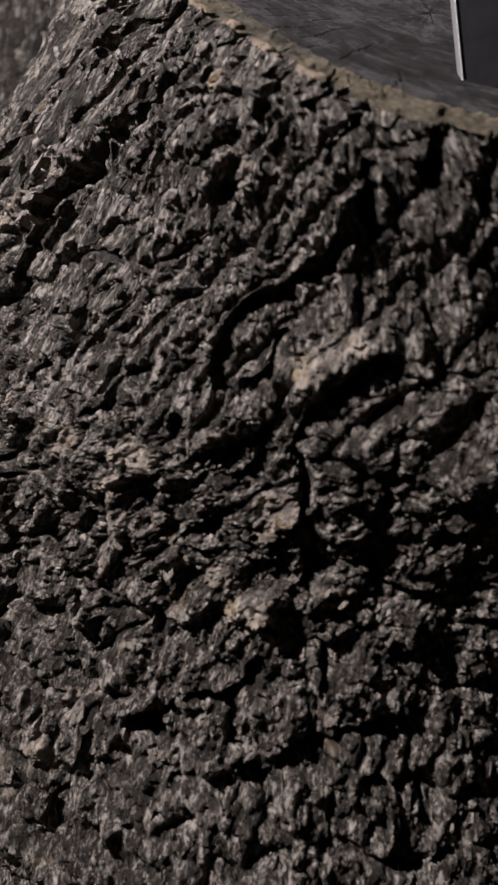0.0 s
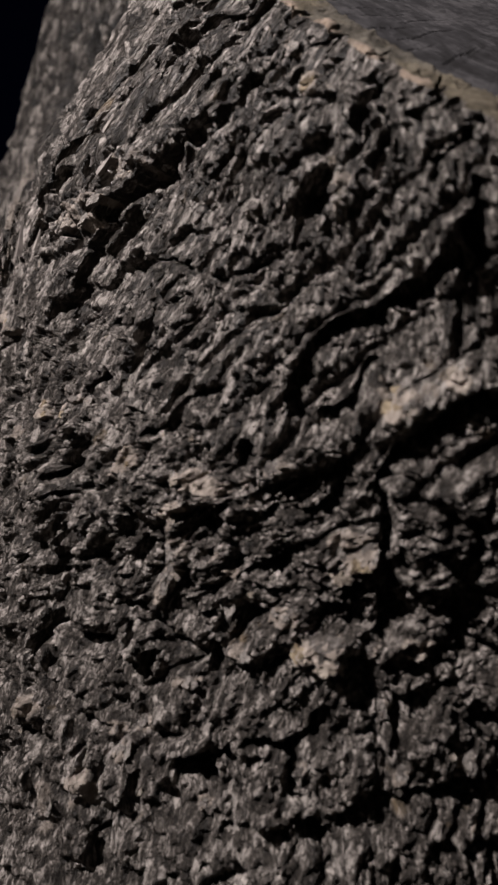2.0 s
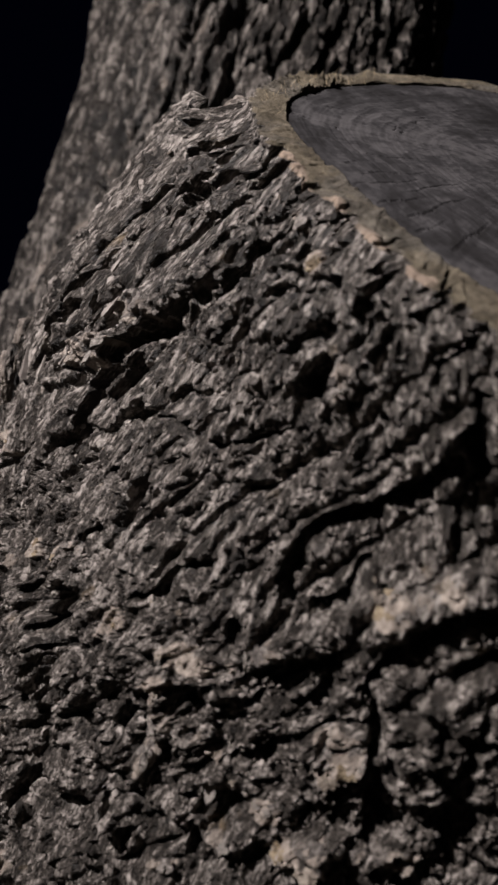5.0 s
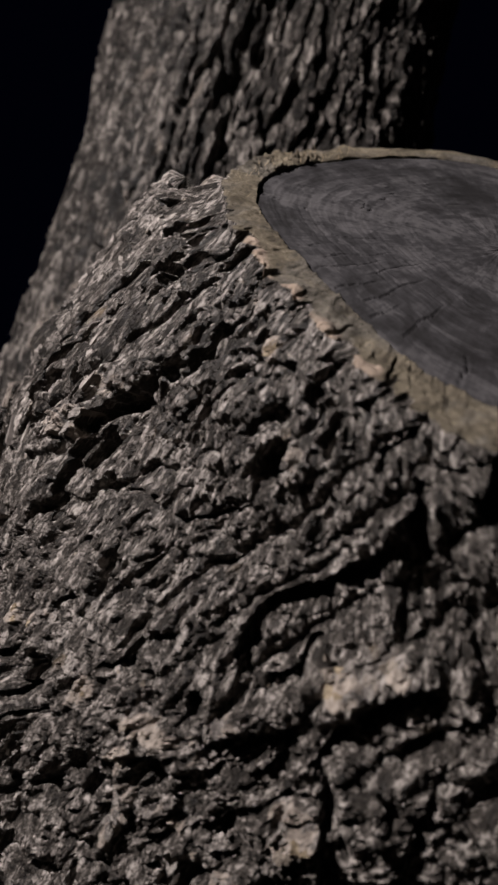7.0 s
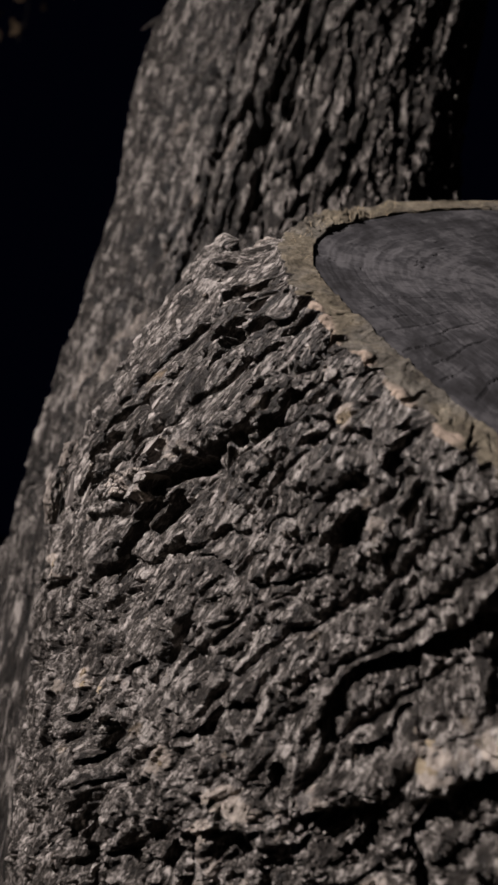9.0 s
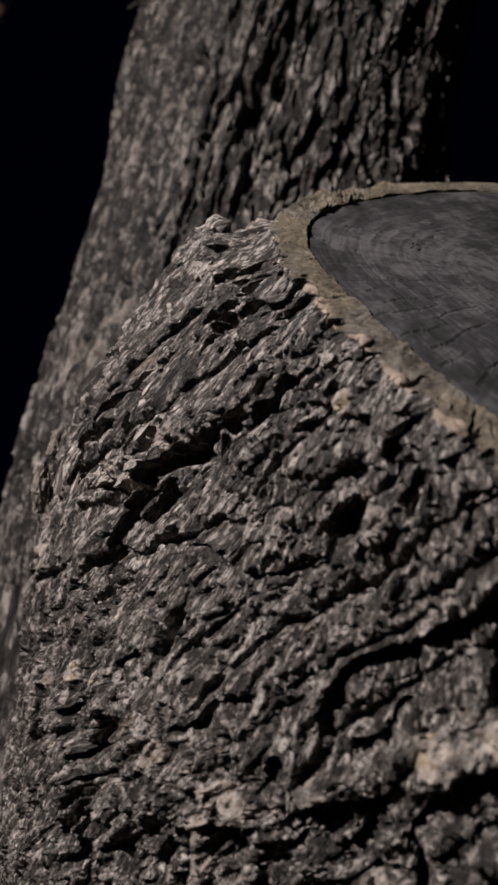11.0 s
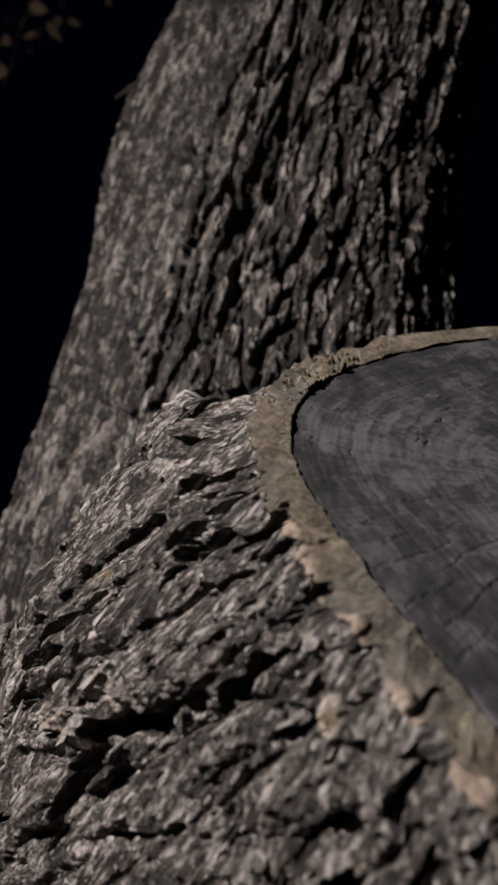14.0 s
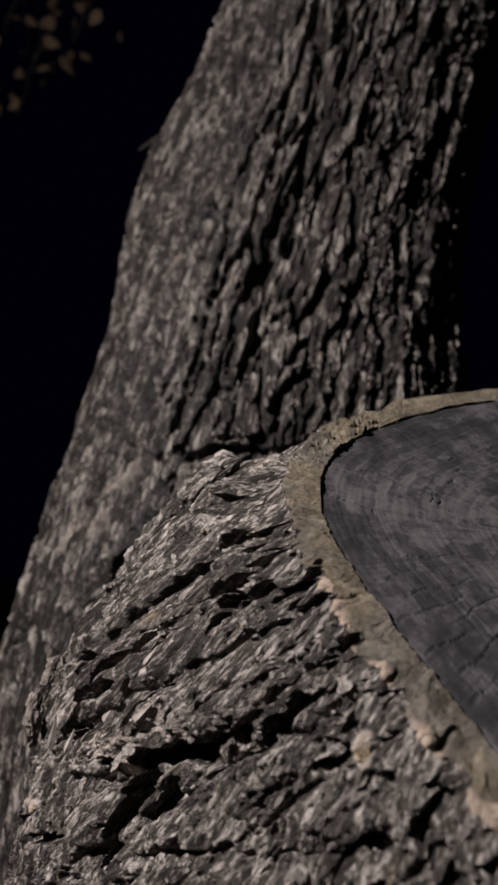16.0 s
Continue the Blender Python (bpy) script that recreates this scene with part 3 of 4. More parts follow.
fissure(0.0129, 0.0235, (208.6, 1.656), (216.6, 1.672))
fissure(0.0179, 0.0302, (223.6, 1.504), (225.0, 1.540))
fissure(0.0066, 0.0149, (223.6, 1.052), (222.2, 1.112))
fissure(0.0085, 0.0174, (229.8, 1.496), (230.0, 1.528))
fissure(0.0080, 0.0168, (225.8, 1.576), (226.6, 1.624))
fissure(0.0076, 0.0162, (242.8, 1.364), (244.2, 1.424))
fissure(0.0053, 0.0131, (244.0, 1.312), (242.0, 1.392))
fissure(0.0031, 0.0102, (238.2, 0.996), (236.2, 1.024))
fissure(0.0080, 0.0167, (238.0, 1.476), (238.4, 1.528))
fissure(0.0051, 0.0129, (227.0, 1.428), (228.6, 1.392))
fissure(0.0045, 0.0120, (241.6, 0.888), (241.0, 0.944))
fissure(0.0101, 0.0196, (245.4, 0.904), (244.4, 0.972), (245.2, 0.996))
fissure(0.0034, 0.0106, (250.6, 0.724), (251.6, 0.788))
fissure(0.0076, 0.0162, (250.4, 0.900), (249.6, 0.956), (248.4, 0.984))
fissure(0.0051, 0.0129, (250.8, 0.816), (250.6, 0.884))
fissure(0.0119, 0.0220, (242.2, 1.140), (243.4, 1.196))
fissure(0.0104, 0.0200, (259.8, 0.844), (257.8, 0.912), (256.4, 0.964), (254.8, 1.032), (254.4, 1.100))
fissure(0.0087, 0.0177, (254.2, 1.124), (256.2, 1.208), (257.6, 1.340))
fissure(0.0035, 0.0107, (250.8, 1.052), (250.4, 1.120), (249.6, 1.140))
fissure(0.0069, 0.0153, (251.8, 1.152), (251.0, 1.232), (252.4, 1.256))
fissure(0.0036, 0.0108, (249.6, 1.260), (247.0, 1.300))
fissure(0.0093, 0.0185, (251.6, 1.388), (250.2, 1.456))
fissure(0.0021, 0.0089, (246.4, 1.020), (246.8, 1.060))
fissure(0.0028, 0.0097, (248.4, 1.004), (249.8, 0.984))
fissure(0.0045, 0.0121, (260.2, 1.164), (260.8, 1.196))
fissure(0.0096, 0.0190, (227.6, 1.588), (224.6, 1.620))
fissure(0.0068, 0.0151, (231.2, 1.624), (231.2, 1.656))
fissure(0.0067, 0.0151, (230.2, 1.536), (230.2, 1.560))
fissure(0.0112, 0.0211, (231.8, 1.700), (230.4, 1.752), (229.2, 1.784))
fissure(0.0063, 0.0145, (232.2, 1.716), (233.8, 1.732))
fissure(0.0100, 0.0196, (239.8, 1.684), (240.8, 1.724))
fissure(0.0056, 0.0136, (239.6, 1.644), (238.8, 1.632))
fissure(0.0057, 0.0137, (237.6, 1.724), (238.8, 1.736))
fissure(0.0095, 0.0188, (243.2, 1.740), (243.0, 1.764))
fissure(0.0107, 0.0204, (248.6, 1.696), (249.0, 1.744))
fissure(0.0039, 0.0113, (239.4, 1.496), (238.8, 1.544))
fissure(0.0056, 0.0136, (237.0, 1.580), (237.6, 1.584))
fissure(0.0053, 0.0132, (246.6, 1.624), (247.0, 1.636))
fissure(0.0053, 0.0131, (229.4, 1.800), (229.4, 1.832))
fissure(0.0104, 0.0201, (258.6, 1.376), (261.2, 1.532), (262.0, 1.612))
fissure(0.0061, 0.0142, (258.2, 1.284), (259.4, 1.392))
fissure(0.0063, 0.0146, (251.4, 1.172), (251.0, 1.248), (249.0, 1.272), (247.0, 1.304))
fissure(0.0080, 0.0168, (252.2, 1.396), (250.6, 1.456), (249.0, 1.488), (248.4, 1.512))
fissure(0.0059, 0.0140, (250.2, 1.584), (251.4, 1.608))
fissure(0.0068, 0.0152, (264.4, 1.404), (266.0, 1.496), (266.8, 1.556), (268.0, 1.600))
fissure(0.0058, 0.0139, (262.4, 1.104), (263.0, 1.228), (263.6, 1.296))
fissure(0.0056, 0.0136, (267.6, 1.644), (264.8, 1.684), (264.2, 1.704))
fissure(0.0050, 0.0127, (260.2, 1.676), (261.2, 1.680))
fissure(0.0036, 0.0108, (259.0, 1.560), (258.6, 1.628))
fissure(0.0053, 0.0131, (231.0, 1.940), (231.6, 1.988), (232.4, 2.036))
fissure(0.0223, 0.0361, (249.0, 1.908), (250.4, 1.908))
fissure(0.0104, 0.0200, (243.6, 1.932), (244.0, 1.968))
fissure(0.0075, 0.0161, (237.8, 1.912), (238.2, 1.944))
fissure(0.0042, 0.0117, (235.8, 1.888), (237.2, 1.916))
fissure(0.0103, 0.0199, (239.8, 2.024), (240.2, 2.056))
fissure(0.0062, 0.0143, (240.6, 1.992), (240.0, 2.012))
fissure(0.0056, 0.0136, (242.2, 1.992), (243.2, 2.008))
fissure(0.0053, 0.0131, (253.0, 1.964), (253.6, 1.968))
fissure(0.0046, 0.0122, (251.4, 2.012), (251.8, 2.016))
fissure(0.0052, 0.0131, (254.4, 2.004), (254.8, 2.008))
fissure(0.0053, 0.0132, (251.4, 1.880), (252.2, 1.864))
fissure(0.0064, 0.0147, (225.6, 1.936), (226.2, 1.972))
fissure(0.0109, 0.0208, (259.6, 1.788), (259.2, 1.812), (258.6, 1.836), (257.6, 1.844))
fissure(0.0067, 0.0150, (254.0, 1.852), (257.0, 1.852))
fissure(0.0057, 0.0137, (264.0, 1.696), (265.0, 1.756), (266.0, 1.796), (265.6, 1.828))
fissure(0.0115, 0.0215, (263.2, 1.924), (265.0, 1.916), (266.6, 1.904))
fissure(0.0064, 0.0146, (266.6, 1.904), (268.2, 1.896), (271.0, 1.896), (272.8, 1.892))
fissure(0.0050, 0.0127, (272.8, 1.892), (273.4, 1.868), (273.6, 1.844))
fissure(0.0078, 0.0165, (271.6, 1.916), (271.4, 1.944), (270.6, 1.960))
fissure(0.0050, 0.0127, (270.6, 1.960), (273.6, 1.964))
fissure(0.0102, 0.0198, (259.8, 1.944), (260.8, 1.964))
fissure(0.0079, 0.0167, (263.0, 1.944), (263.6, 1.972))
fissure(0.0073, 0.0158, (262.2, 1.992), (261.2, 2.004))
fissure(0.0044, 0.0119, (257.8, 1.876), (258.4, 1.908), (259.0, 1.920))
fissure(0.0043, 0.0118, (267.4, 1.984), (267.8, 1.988))
fissure(0.0028, 0.0098, (271.2, 1.756), (272.0, 1.780))
fissure(0.0029, 0.0099, (259.4, 1.704), (258.0, 1.720), (256.8, 1.728))
fissure(0.0089, 0.0180, (174.6, 0.232), (179.4, 0.264), (180.4, 0.316), (184.0, 0.348))
fissure(0.0039, 0.0113, (186.2, 0.464), (185.2, 0.504))
fissure(0.0056, 0.0136, (192.2, 0.488), (192.4, 0.532))
fissure(0.0044, 0.0120, (196.4, 0.388), (198.0, 0.428), (198.2, 0.472))
fissure(0.0104, 0.0201, (200.0, 0.220), (203.0, 0.196))
fissure(0.0058, 0.0139, (194.4, 0.768), (192.8, 0.820))
fissure(0.0045, 0.0121, (197.4, 0.568), (198.8, 0.628), (201.6, 0.700))
fissure(0.0082, 0.0171, (208.8, 0.468), (209.6, 0.496))
fissure(0.0062, 0.0143, (204.6, 0.748), (204.4, 0.800))
fissure(0.0043, 0.0119, (203.0, 0.488), (202.0, 0.528), (203.4, 0.648))
fissure(0.0074, 0.0160, (193.0, 1.056), (186.8, 1.228))
fissure(0.0061, 0.0142, (215.4, 0.140), (214.4, 0.204))
fissure(0.0094, 0.0187, (222.8, 0.108), (221.4, 0.140))
fissure(0.0057, 0.0136, (226.4, 0.100), (225.2, 0.152), (223.8, 0.212))
fissure(0.0061, 0.0142, (230.2, 0.124), (231.6, 0.168))
fissure(0.0034, 0.0105, (233.6, 0.000), (230.4, 0.064))
fissure(0.0075, 0.0161, (218.8, 0.332), (219.2, 0.408))
fissure(0.0042, 0.0116, (239.0, 0.136), (236.8, 0.244))
fissure(0.0068, 0.0152, (195.2, 0.052), (196.2, 0.100), (198.4, 0.148))
fissure(0.0134, 0.0241, (209.2, 0.076), (206.8, 0.100))
fissure(0.0093, 0.0186, (209.8, 0.100), (211.4, 0.108))
fissure(0.0049, 0.0126, (202.6, 0.004), (200.8, 0.052))
fissure(0.0113, 0.0213, (199.4, 0.184), (202.6, 0.232))
fissure(0.0085, 0.0175, (191.4, 0.184), (192.6, 0.148))
fissure(0.0069, 0.0154, (190.0, 0.296), (189.2, 0.368))
fissure(0.0119, 0.0220, (268.8, 0.040), (267.4, 0.156), (265.4, 0.248))
fissure(0.0075, 0.0161, (259.8, 0.256), (258.2, 0.304))
fissure(0.0136, 0.0243, (260.0, 0.344), (259.0, 0.432))
fissure(0.0048, 0.0125, (258.8, 0.088), (256.4, 0.168), (254.8, 0.220))
fissure(0.0066, 0.0149, (271.0, 0.392), (269.2, 0.460), (267.6, 0.524))
fissure(0.0059, 0.0139, (271.2, 0.284), (271.4, 0.296))
fissure(0.0051, 0.0128, (248.2, 0.236), (247.4, 0.316))
# long grooves between the ridges of the outer flank
fissure(0.0090, 0.022, (184.5, 0.08), (182.0, 0.30), (180.5, 0.62))
fissure(0.0085, 0.021, (191.5, 0.12), (189.0, 0.38), (186.5, 0.74))
fissure(0.0075, 0.020, (198.5, 0.22), (195.5, 0.46), (192.0, 0.86))
fissure(0.0080, 0.020, (204.5, 0.10), (203.0, 0.30))
fissure(0.0070, 0.018, (200.5, 0.05), (199.0, 0.20))
fissure(0.0080, 0.020, (179.0, 0.40), (178.0, 0.62), (178.5, 0.90))
fissure(0.0070, 0.018, (196.0, 0.62), (191.0, 0.95))
fissure(0.0060, 0.016, (193.5, 0.03), (192.5, 0.16))
# bays that bite into the sawn edge
fissure(0.016, 0.012, (209, 0.0), (208.8, 0.07))
fissure(0.009, 0.009, (223, 0.0), (222.5, 0.06))
fissure(0.018, 0.010, (235.5, 0.0), (235, 0.06))
fissure(0.022, 0.013, (246.5, 0.0), (246, 0.07))
fissure(0.012, 0.010, (257.5, 0.0), (257, 0.06))

tree = tagged(new("tree"), "old tree with rough furrowed bark and one sawn-off limb", "tree")

base = limb_surface(LIMB_TH, LIMB_S)
out = normals(base)
middle = bent(LIMB, LIMB_S)[:, None, :3]
if ((base - middle) * out).sum() < 0:
    out = -out
relief, tone, pale, grain_a, grain_b, cut = limb_relief(LIMB_TH, LIMB_S, base)
flat = out - CUT_N * (out @ CUT_N)[..., None]
flat /= np.linalg.norm(flat, axis=2, keepdims=True)
turn = smooth(0.0, 0.25, LIMB_S)[:, None, None]
push = flat * (1 - turn) + out * turn
push /= np.linalg.norm(push, axis=2, keepdims=True)
bark = base + push * relief[..., None]
# the fissures run in under the upper edges of the bark
lean = np.array((-0.62, 0.0, 0.78)) - push * (push @ np.array((-0.62, 0.0, 0.78)))[..., None]
bark = bark + lean * (0.55 * cut * smooth(0.0, 0.06, LIMB_S)[:, None])[..., None]
limb = part("limb", grid_mesh("limb", bark, np.stack([grain_a, grain_b], -1), LIMB_BARK, tone, True, pale, relief), tree, "sawn-off limb with deeply furrowed, crumbling grey-brown bark")


def rim(th, scale):
    far = (th - math.radians(95) + np.pi) % (2 * np.pi) - np.pi
    f = outline(th) * scale * (1 + 0.045 * np.exp(-(far / 0.75) ** 2))
    return CUT_C + CUT_X * (WIDE * f * np.cos(th))[:, None] + CUT_Y * (LONG * f * np.sin(th))[:, None]


# holes in the sawn edge, cracks across it and paler broken faces: degrees and distance from the pith
PITS = ((218.5, 1.085, 0.0062), (221.5, 1.075, 0.0058), (227.0, 1.150, 0.0085), (221.9, 1.056, 0.0040), (233.5, 1.13, 0.004), (247.0, 1.19, 0.006), (206.0, 1.03, 0.004))
RIFTS = (((243.3, 1.0), (242.2, 1.12), (242.0, 1.26)), ((231.0, 1.02), (232.5, 1.10), (230.5, 1.17)), ((216.5, 0.97), (214.0, 1.06)), ((252.0, 1.06), (254.0, 1.18)))
BROKEN = ((216.0, 1.09, 0.020), (220.5, 1.11, 0.016), (224.2, 1.11, 0.012), (231.1, 1.08, 0.014), (240.0, 1.20, 0.030), (212.0, 1.05, 0.010), (250.5, 1.19, 0.012))


def sawn_edge():
    """The ring of bark seen in the cut, from the rough outside to the wood."""
    th = LIMB_TH
    wobble = 1 + 0.006 * fbm(th * SPAN / 0.02, th * 0, 3, 91)
    inner, outer = rim(th, wobble), bark[0]
    rows, uv, faded = [], [], []
    steps = np.concatenate([[0.0, 0.03], np.linspace(0.08, 0.97, 40), [1.0, 1.0]])
    width = np.linalg.norm(outer - inner, axis=1)
    ratio = np.linalg.norm(outer - CUT_C, axis=1) / np.linalg.norm(inner - CUT_C, axis=1)
    ratio = np.minimum.reduce([np.roll(ratio, k) for k in range(-2, 3)])
    ratio = np.mean([np.roll(ratio, k) for k in range(-3, 4)], axis=0)
    calm = CUT_C + (inner - CUT_C) * ratio[:, None]
    around = (th % (2 * np.pi)) * 0.23
    for i, f in enumerate(steps):
        w = min(1.0, f / 0.22)
        p = (outer * (1 - w) + calm * w) * (1 - f) + inner * f
        x, y = th * SPAN, f * width
        far = np.hypot((p - CUT_C) @ CUT_X / WIDE, (p - CUT_C) @ CUT_Y / LONG) * 0.23
        wx, wy = around + 0.004 * fbm(x / 0.02, y / 0.02, 3, 121), far + 0.004 * fbm(x / 0.02, y / 0.02, 3, 125)
        lift = 0.0012 * fbm(x / 0.012, y / 0.012, 4, 101) + 0.0026 * np.maximum(0, fbm(x / 0.03, y / 0.03, 3, 111))
        for deg, at, size in PITS:
            lift = lift - 0.011 * (1 - smooth(0.45, 1.0, np.hypot(wx - math.radians(deg) * 0.23, 0.8 * (wy - at * 0.23)) / size))
        lift = furrow_all(lift, wx, wy)
        fresh = 0 * x
        for deg, at, size in BROKEN:
            near = 1 - smooth(0.6, 1.0, np.hypot(wx - math.radians(deg) * 0.23, wy - at * 0.23) / size)
            fresh = np.maximum(fresh, near)
        lift = lift + 0.0015 * fresh
        lift = lift + 0.006 * np.maximum(0, fbm(x / 0.007, y / 0.007, 3, 105)) * np.exp(-((th - math.radians(158)) / 0.32) ** 2)
        lift = lift * (0.0 if i == 0 else 1.0) + (-0.024 if i == len(steps) - 1 else 0)
        rows.append(p + CUT_N * lift[:, None])
        uv.append(np.stack([x, y], -1))
        faded.append(fresh)
    return grid_mesh("bark_edge", np.array(rows)[::-1], np.array(uv)[::-1], EDGE, None, True, np.array(faded)[::-1])


def furrow_all(lift, x, y):
    for line in RIFTS:
        lift = furrow(lift, x, y, [(math.radians(d) * 0.23, q * 0.23) for d, q in line], 0.0032, 0.006)
    return lift


part("bark_edge", sawn_edge(), limb, "sawn brown edge of the thick bark")

CRACKS = ((186, 0.72, 0.99, 0.0010), (199, 0.66, 0.99, 0.0011), (206, 0.50, 0.80, 0.0010), (212, 0.74, 0.985, 0.0009), (218, 0.55, 0.90, 0.0011), (223, 0.62, 0.99, 0.0013), (228, 0.45, 0.78, 0.0010),
          (232, 0.70, 0.99, 0.0010), (238, 0.55, 0.93, 0.0011), (243, 0.75, 0.97, 0.0010), (250, 0.60, 0.95, 0.0010), (172, 0.66, 0.90, 0.0008), (150, 0.75, 0.95, 0.0008), (262, 0.75, 0.98, 0.0010))


def wood_face():
    """The sawn wood: a fine disc with rings in low relief and drying cracks that run towards the pith."""
    th = np.radians(uneven(((-70, 80, 40), (80, 290, 520))))
    rho = np.append(uneven(((0.0004, 0.35, 30), (0.35, 0.992, 130))), 0.992)
    edge = rim(th, 1 + 0.006 * fbm(th * 14, th * 0, 3, 131))
    p = CUT_C + (edge - CUT_C)[None] * rho[:, None, None]
    a, r = np.meshgrid(th, rho * 0.225)
    lift = 0.00035 * fbm(r / 0.003, a * 2, 3, 141) + 0.0008 * fbm(a * 5, r / 0.05, 3, 145) - 0.002
    wander = a + 0.020 * fbm(r / 0.03, a * 3, 3, 151)
    for deg, start, end, width in CRACKS:
        off = np.abs(wander - math.radians(deg)) * r
        ends = smooth(start * 0.225, start * 0.225 + 0.03, r) * (1 - smooth(end * 0.225 - 0.01, end * 0.225, r))
        lift = lift - 0.0030 * ends * (1 - smooth(0.05 * width, 0.8 * width, off))
    for deg, at, long in ((174.5, 0.58, 0.010), (150.7, 0.60, 0.007), (145.4, 0.67, 0.006), (176.0, 0.55, 0.006), (189.5, 0.80, 0.004), (160.0, 0.56, 0.005)):
        across, length = np.abs(r - at * 0.225 - 0.0008 * fbm(a * 20, r * 0, 2, 161)), np.abs(a - math.radians(deg)) * r
        lift = lift - 0.0024 * (1 - smooth(0.0003, 0.0011, across)) * (1 - smooth(0.6 * long, long, length))
    p = p + CUT_N * lift[..., None]
    skirt = p[-1:] - CUT_N * 0.03
    uv = np.stack([r, a], -1)
    return grid_mesh("wood_face", np.concatenate([p, skirt]), np.concatenate([uv, uv[-1:]]), WOOD, None, True)


part("wood_face", wood_face(), limb, "weathered grey sawn wood with growth rings and drying cracks")

# ---- the trunk behind ----
TRUNK = [
    (0.00, 1.18, -0.02, 0.58),
    (-0.06, 1.26, 0.75, 0.50),
    (-0.155, 1.46, 1.50, 0.415),
    (-0.122, 1.60, 2.10, 0.366),
    (-0.010, 1.64, 2.60, 0.335),
    (0.10, 1.68, 3.20, 0.315),
    (0.24, 1.70, 4.00, 0.290),
    (0.40, 1.70, 5.00, 0.250),
]


TRUNK_FURROWS = []


def trunk_fissure(width, depth, *places):
    TRUNK_FURROWS.append((width, depth, places))


trunk_fissure(0.020, 0.045, (239.6, 1.958), (252.1, 2.155), (260.5, 2.257))
trunk_fissure(0.016, 0.040, (258.0, 2.36), (269.8, 2.376), (279.4, 2.368), (290.0, 2.43))
trunk_fissure(0.009, 0.020, (264.0, 2.40), (275.0, 2.41))
trunk_fissure(0.0228, 0.037, (270.5, 3.204), (268.8, 3.092), (268.8, 2.984), (266.5, 2.884))
trunk_fissure(0.0166, 0.030, (266.5, 2.904), (264.2, 2.824))
trunk_fissure(0.0162, 0.030, (267.2, 3.476), (270.0, 3.540), (271.8, 3.576))
trunk_fissure(0.0177, 0.031, (273.0, 3.332), (272.0, 3.248))
trunk_fissure(0.0153, 0.029, (246.5, 4.048), (245.2, 3.992))
trunk_fissure(0.0124, 0.026, (265.5, 3.876), (266.5, 3.736), (268.8, 3.604))
trunk_fissure(0.0146, 0.028, (275.3, 3.872), (275.3, 3.732))
trunk_fissure(0.0122, 0.025, (281.5, 3.648), (281.2, 3.556))
trunk_fissure(0.0140, 0.027, (285.2, 3.452), (287.5, 3.280))
trunk_fissure(0.0135, 0.027, (290.0, 3.228), (291.0, 3.048), (289.8, 2.972))
trunk_fissure(0.0133, 0.027, (289.8, 3.628), (290.2, 3.504))
trunk_fissure(0.0122, 0.025, (296.5, 3.472), (299.8, 3.356))
trunk_fissure(0.0139, 0.027, (306.8, 3.168), (305.8, 3.068), (304.5, 2.976))
trunk_fissure(0.0129, 0.026, (295.0, 2.920), (295.2, 2.792), (294.0, 2.748))
trunk_fissure(0.0134, 0.027, (306.0, 2.940), (305.2, 2.816))
trunk_fissure(0.0128, 0.026, (303.2, 2.732), (300.5, 2.648))
trunk_fissure(0.0105, 0.024, (301.2, 2.584), (300.5, 2.500))
trunk_fissure(0.0143, 0.028, (289.0, 2.740), (288.0, 2.664))
trunk_fissure(0.0127, 0.026, (285.2, 2.856), (284.0, 2.792), (280.0, 2.764))
trunk_fissure(0.0105, 0.024, (283.0, 2.696), (278.8, 2.624))
trunk_fissure(0.0136, 0.027, (284.5, 2.592), (279.5, 2.540), (276.2, 2.488))
trunk_fissure(0.0119, 0.025, (290.2, 2.536), (289.8, 2.468))
trunk_fissure(0.0122, 0.025, (319.0, 3.036), (321.2, 2.952))
trunk_fissure(0.0136, 0.027, (318.8, 2.860), (316.0, 2.692))
trunk_fissure(0.0113, 0.024, (275.5, 3.052), (274.0, 2.980))
trunk_fissure(0.0138, 0.027, (280.2, 3.336), (280.0, 3.232))
trunk_fissure(0.0128, 0.026, (271.0, 4.048), (270.2, 3.980))
trunk_fissure(0.0108, 0.024, (294.5, 4.076), (294.0, 3.968))
trunk_fissure(0.0130, 0.026, (303.5, 4.020), (299.8, 3.916))
trunk_fissure(0.0106, 0.024, (279.0, 3.912), (279.2, 4.040))
trunk_fissure(0.0130, 0.026, (309.5, 3.820), (311.8, 3.676))
trunk_fissure(0.0125, 0.026, (303.0, 3.616), (304.2, 3.476))
trunk_fissure(0.0123, 0.026, (308.5, 3.344), (308.5, 3.220))
trunk_fissure(0.0113, 0.024, (236.7, 3.192), (237.2, 3.088))
trunk_fissure(0.0082, 0.021, (253.0, 2.780), (254.2, 2.628))
trunk_fissure(0.0090, 0.022, (259.2, 2.780), (259.8, 2.656))
trunk_fissure(0.0082, 0.021, (246.0, 2.688), (247.0, 2.600))
trunk_fissure(0.0086, 0.022, (257.5, 2.628), (256.2, 2.524), (253.8, 2.432))
trunk_fissure(0.0088, 0.022, (264.2, 2.740), (264.8, 2.600))
trunk_fissure(0.0087, 0.022, (242.2, 2.924), (243.8, 2.796))
trunk_fissure(0.0089, 0.022, (231.3, 2.916), (233.8, 2.784))
trunk_fissure(0.0084, 0.021, (235.5, 2.664), (236.2, 2.552))
trunk_fissure(0.0105, 0.024, (207.8, 3.588), (208.8, 3.444))
trunk_fissure(0.0105, 0.023, (239.3, 3.452), (238.8, 3.328))
trunk_fissure(0.0107, 0.024, (240.3, 3.760), (239.5, 3.616))
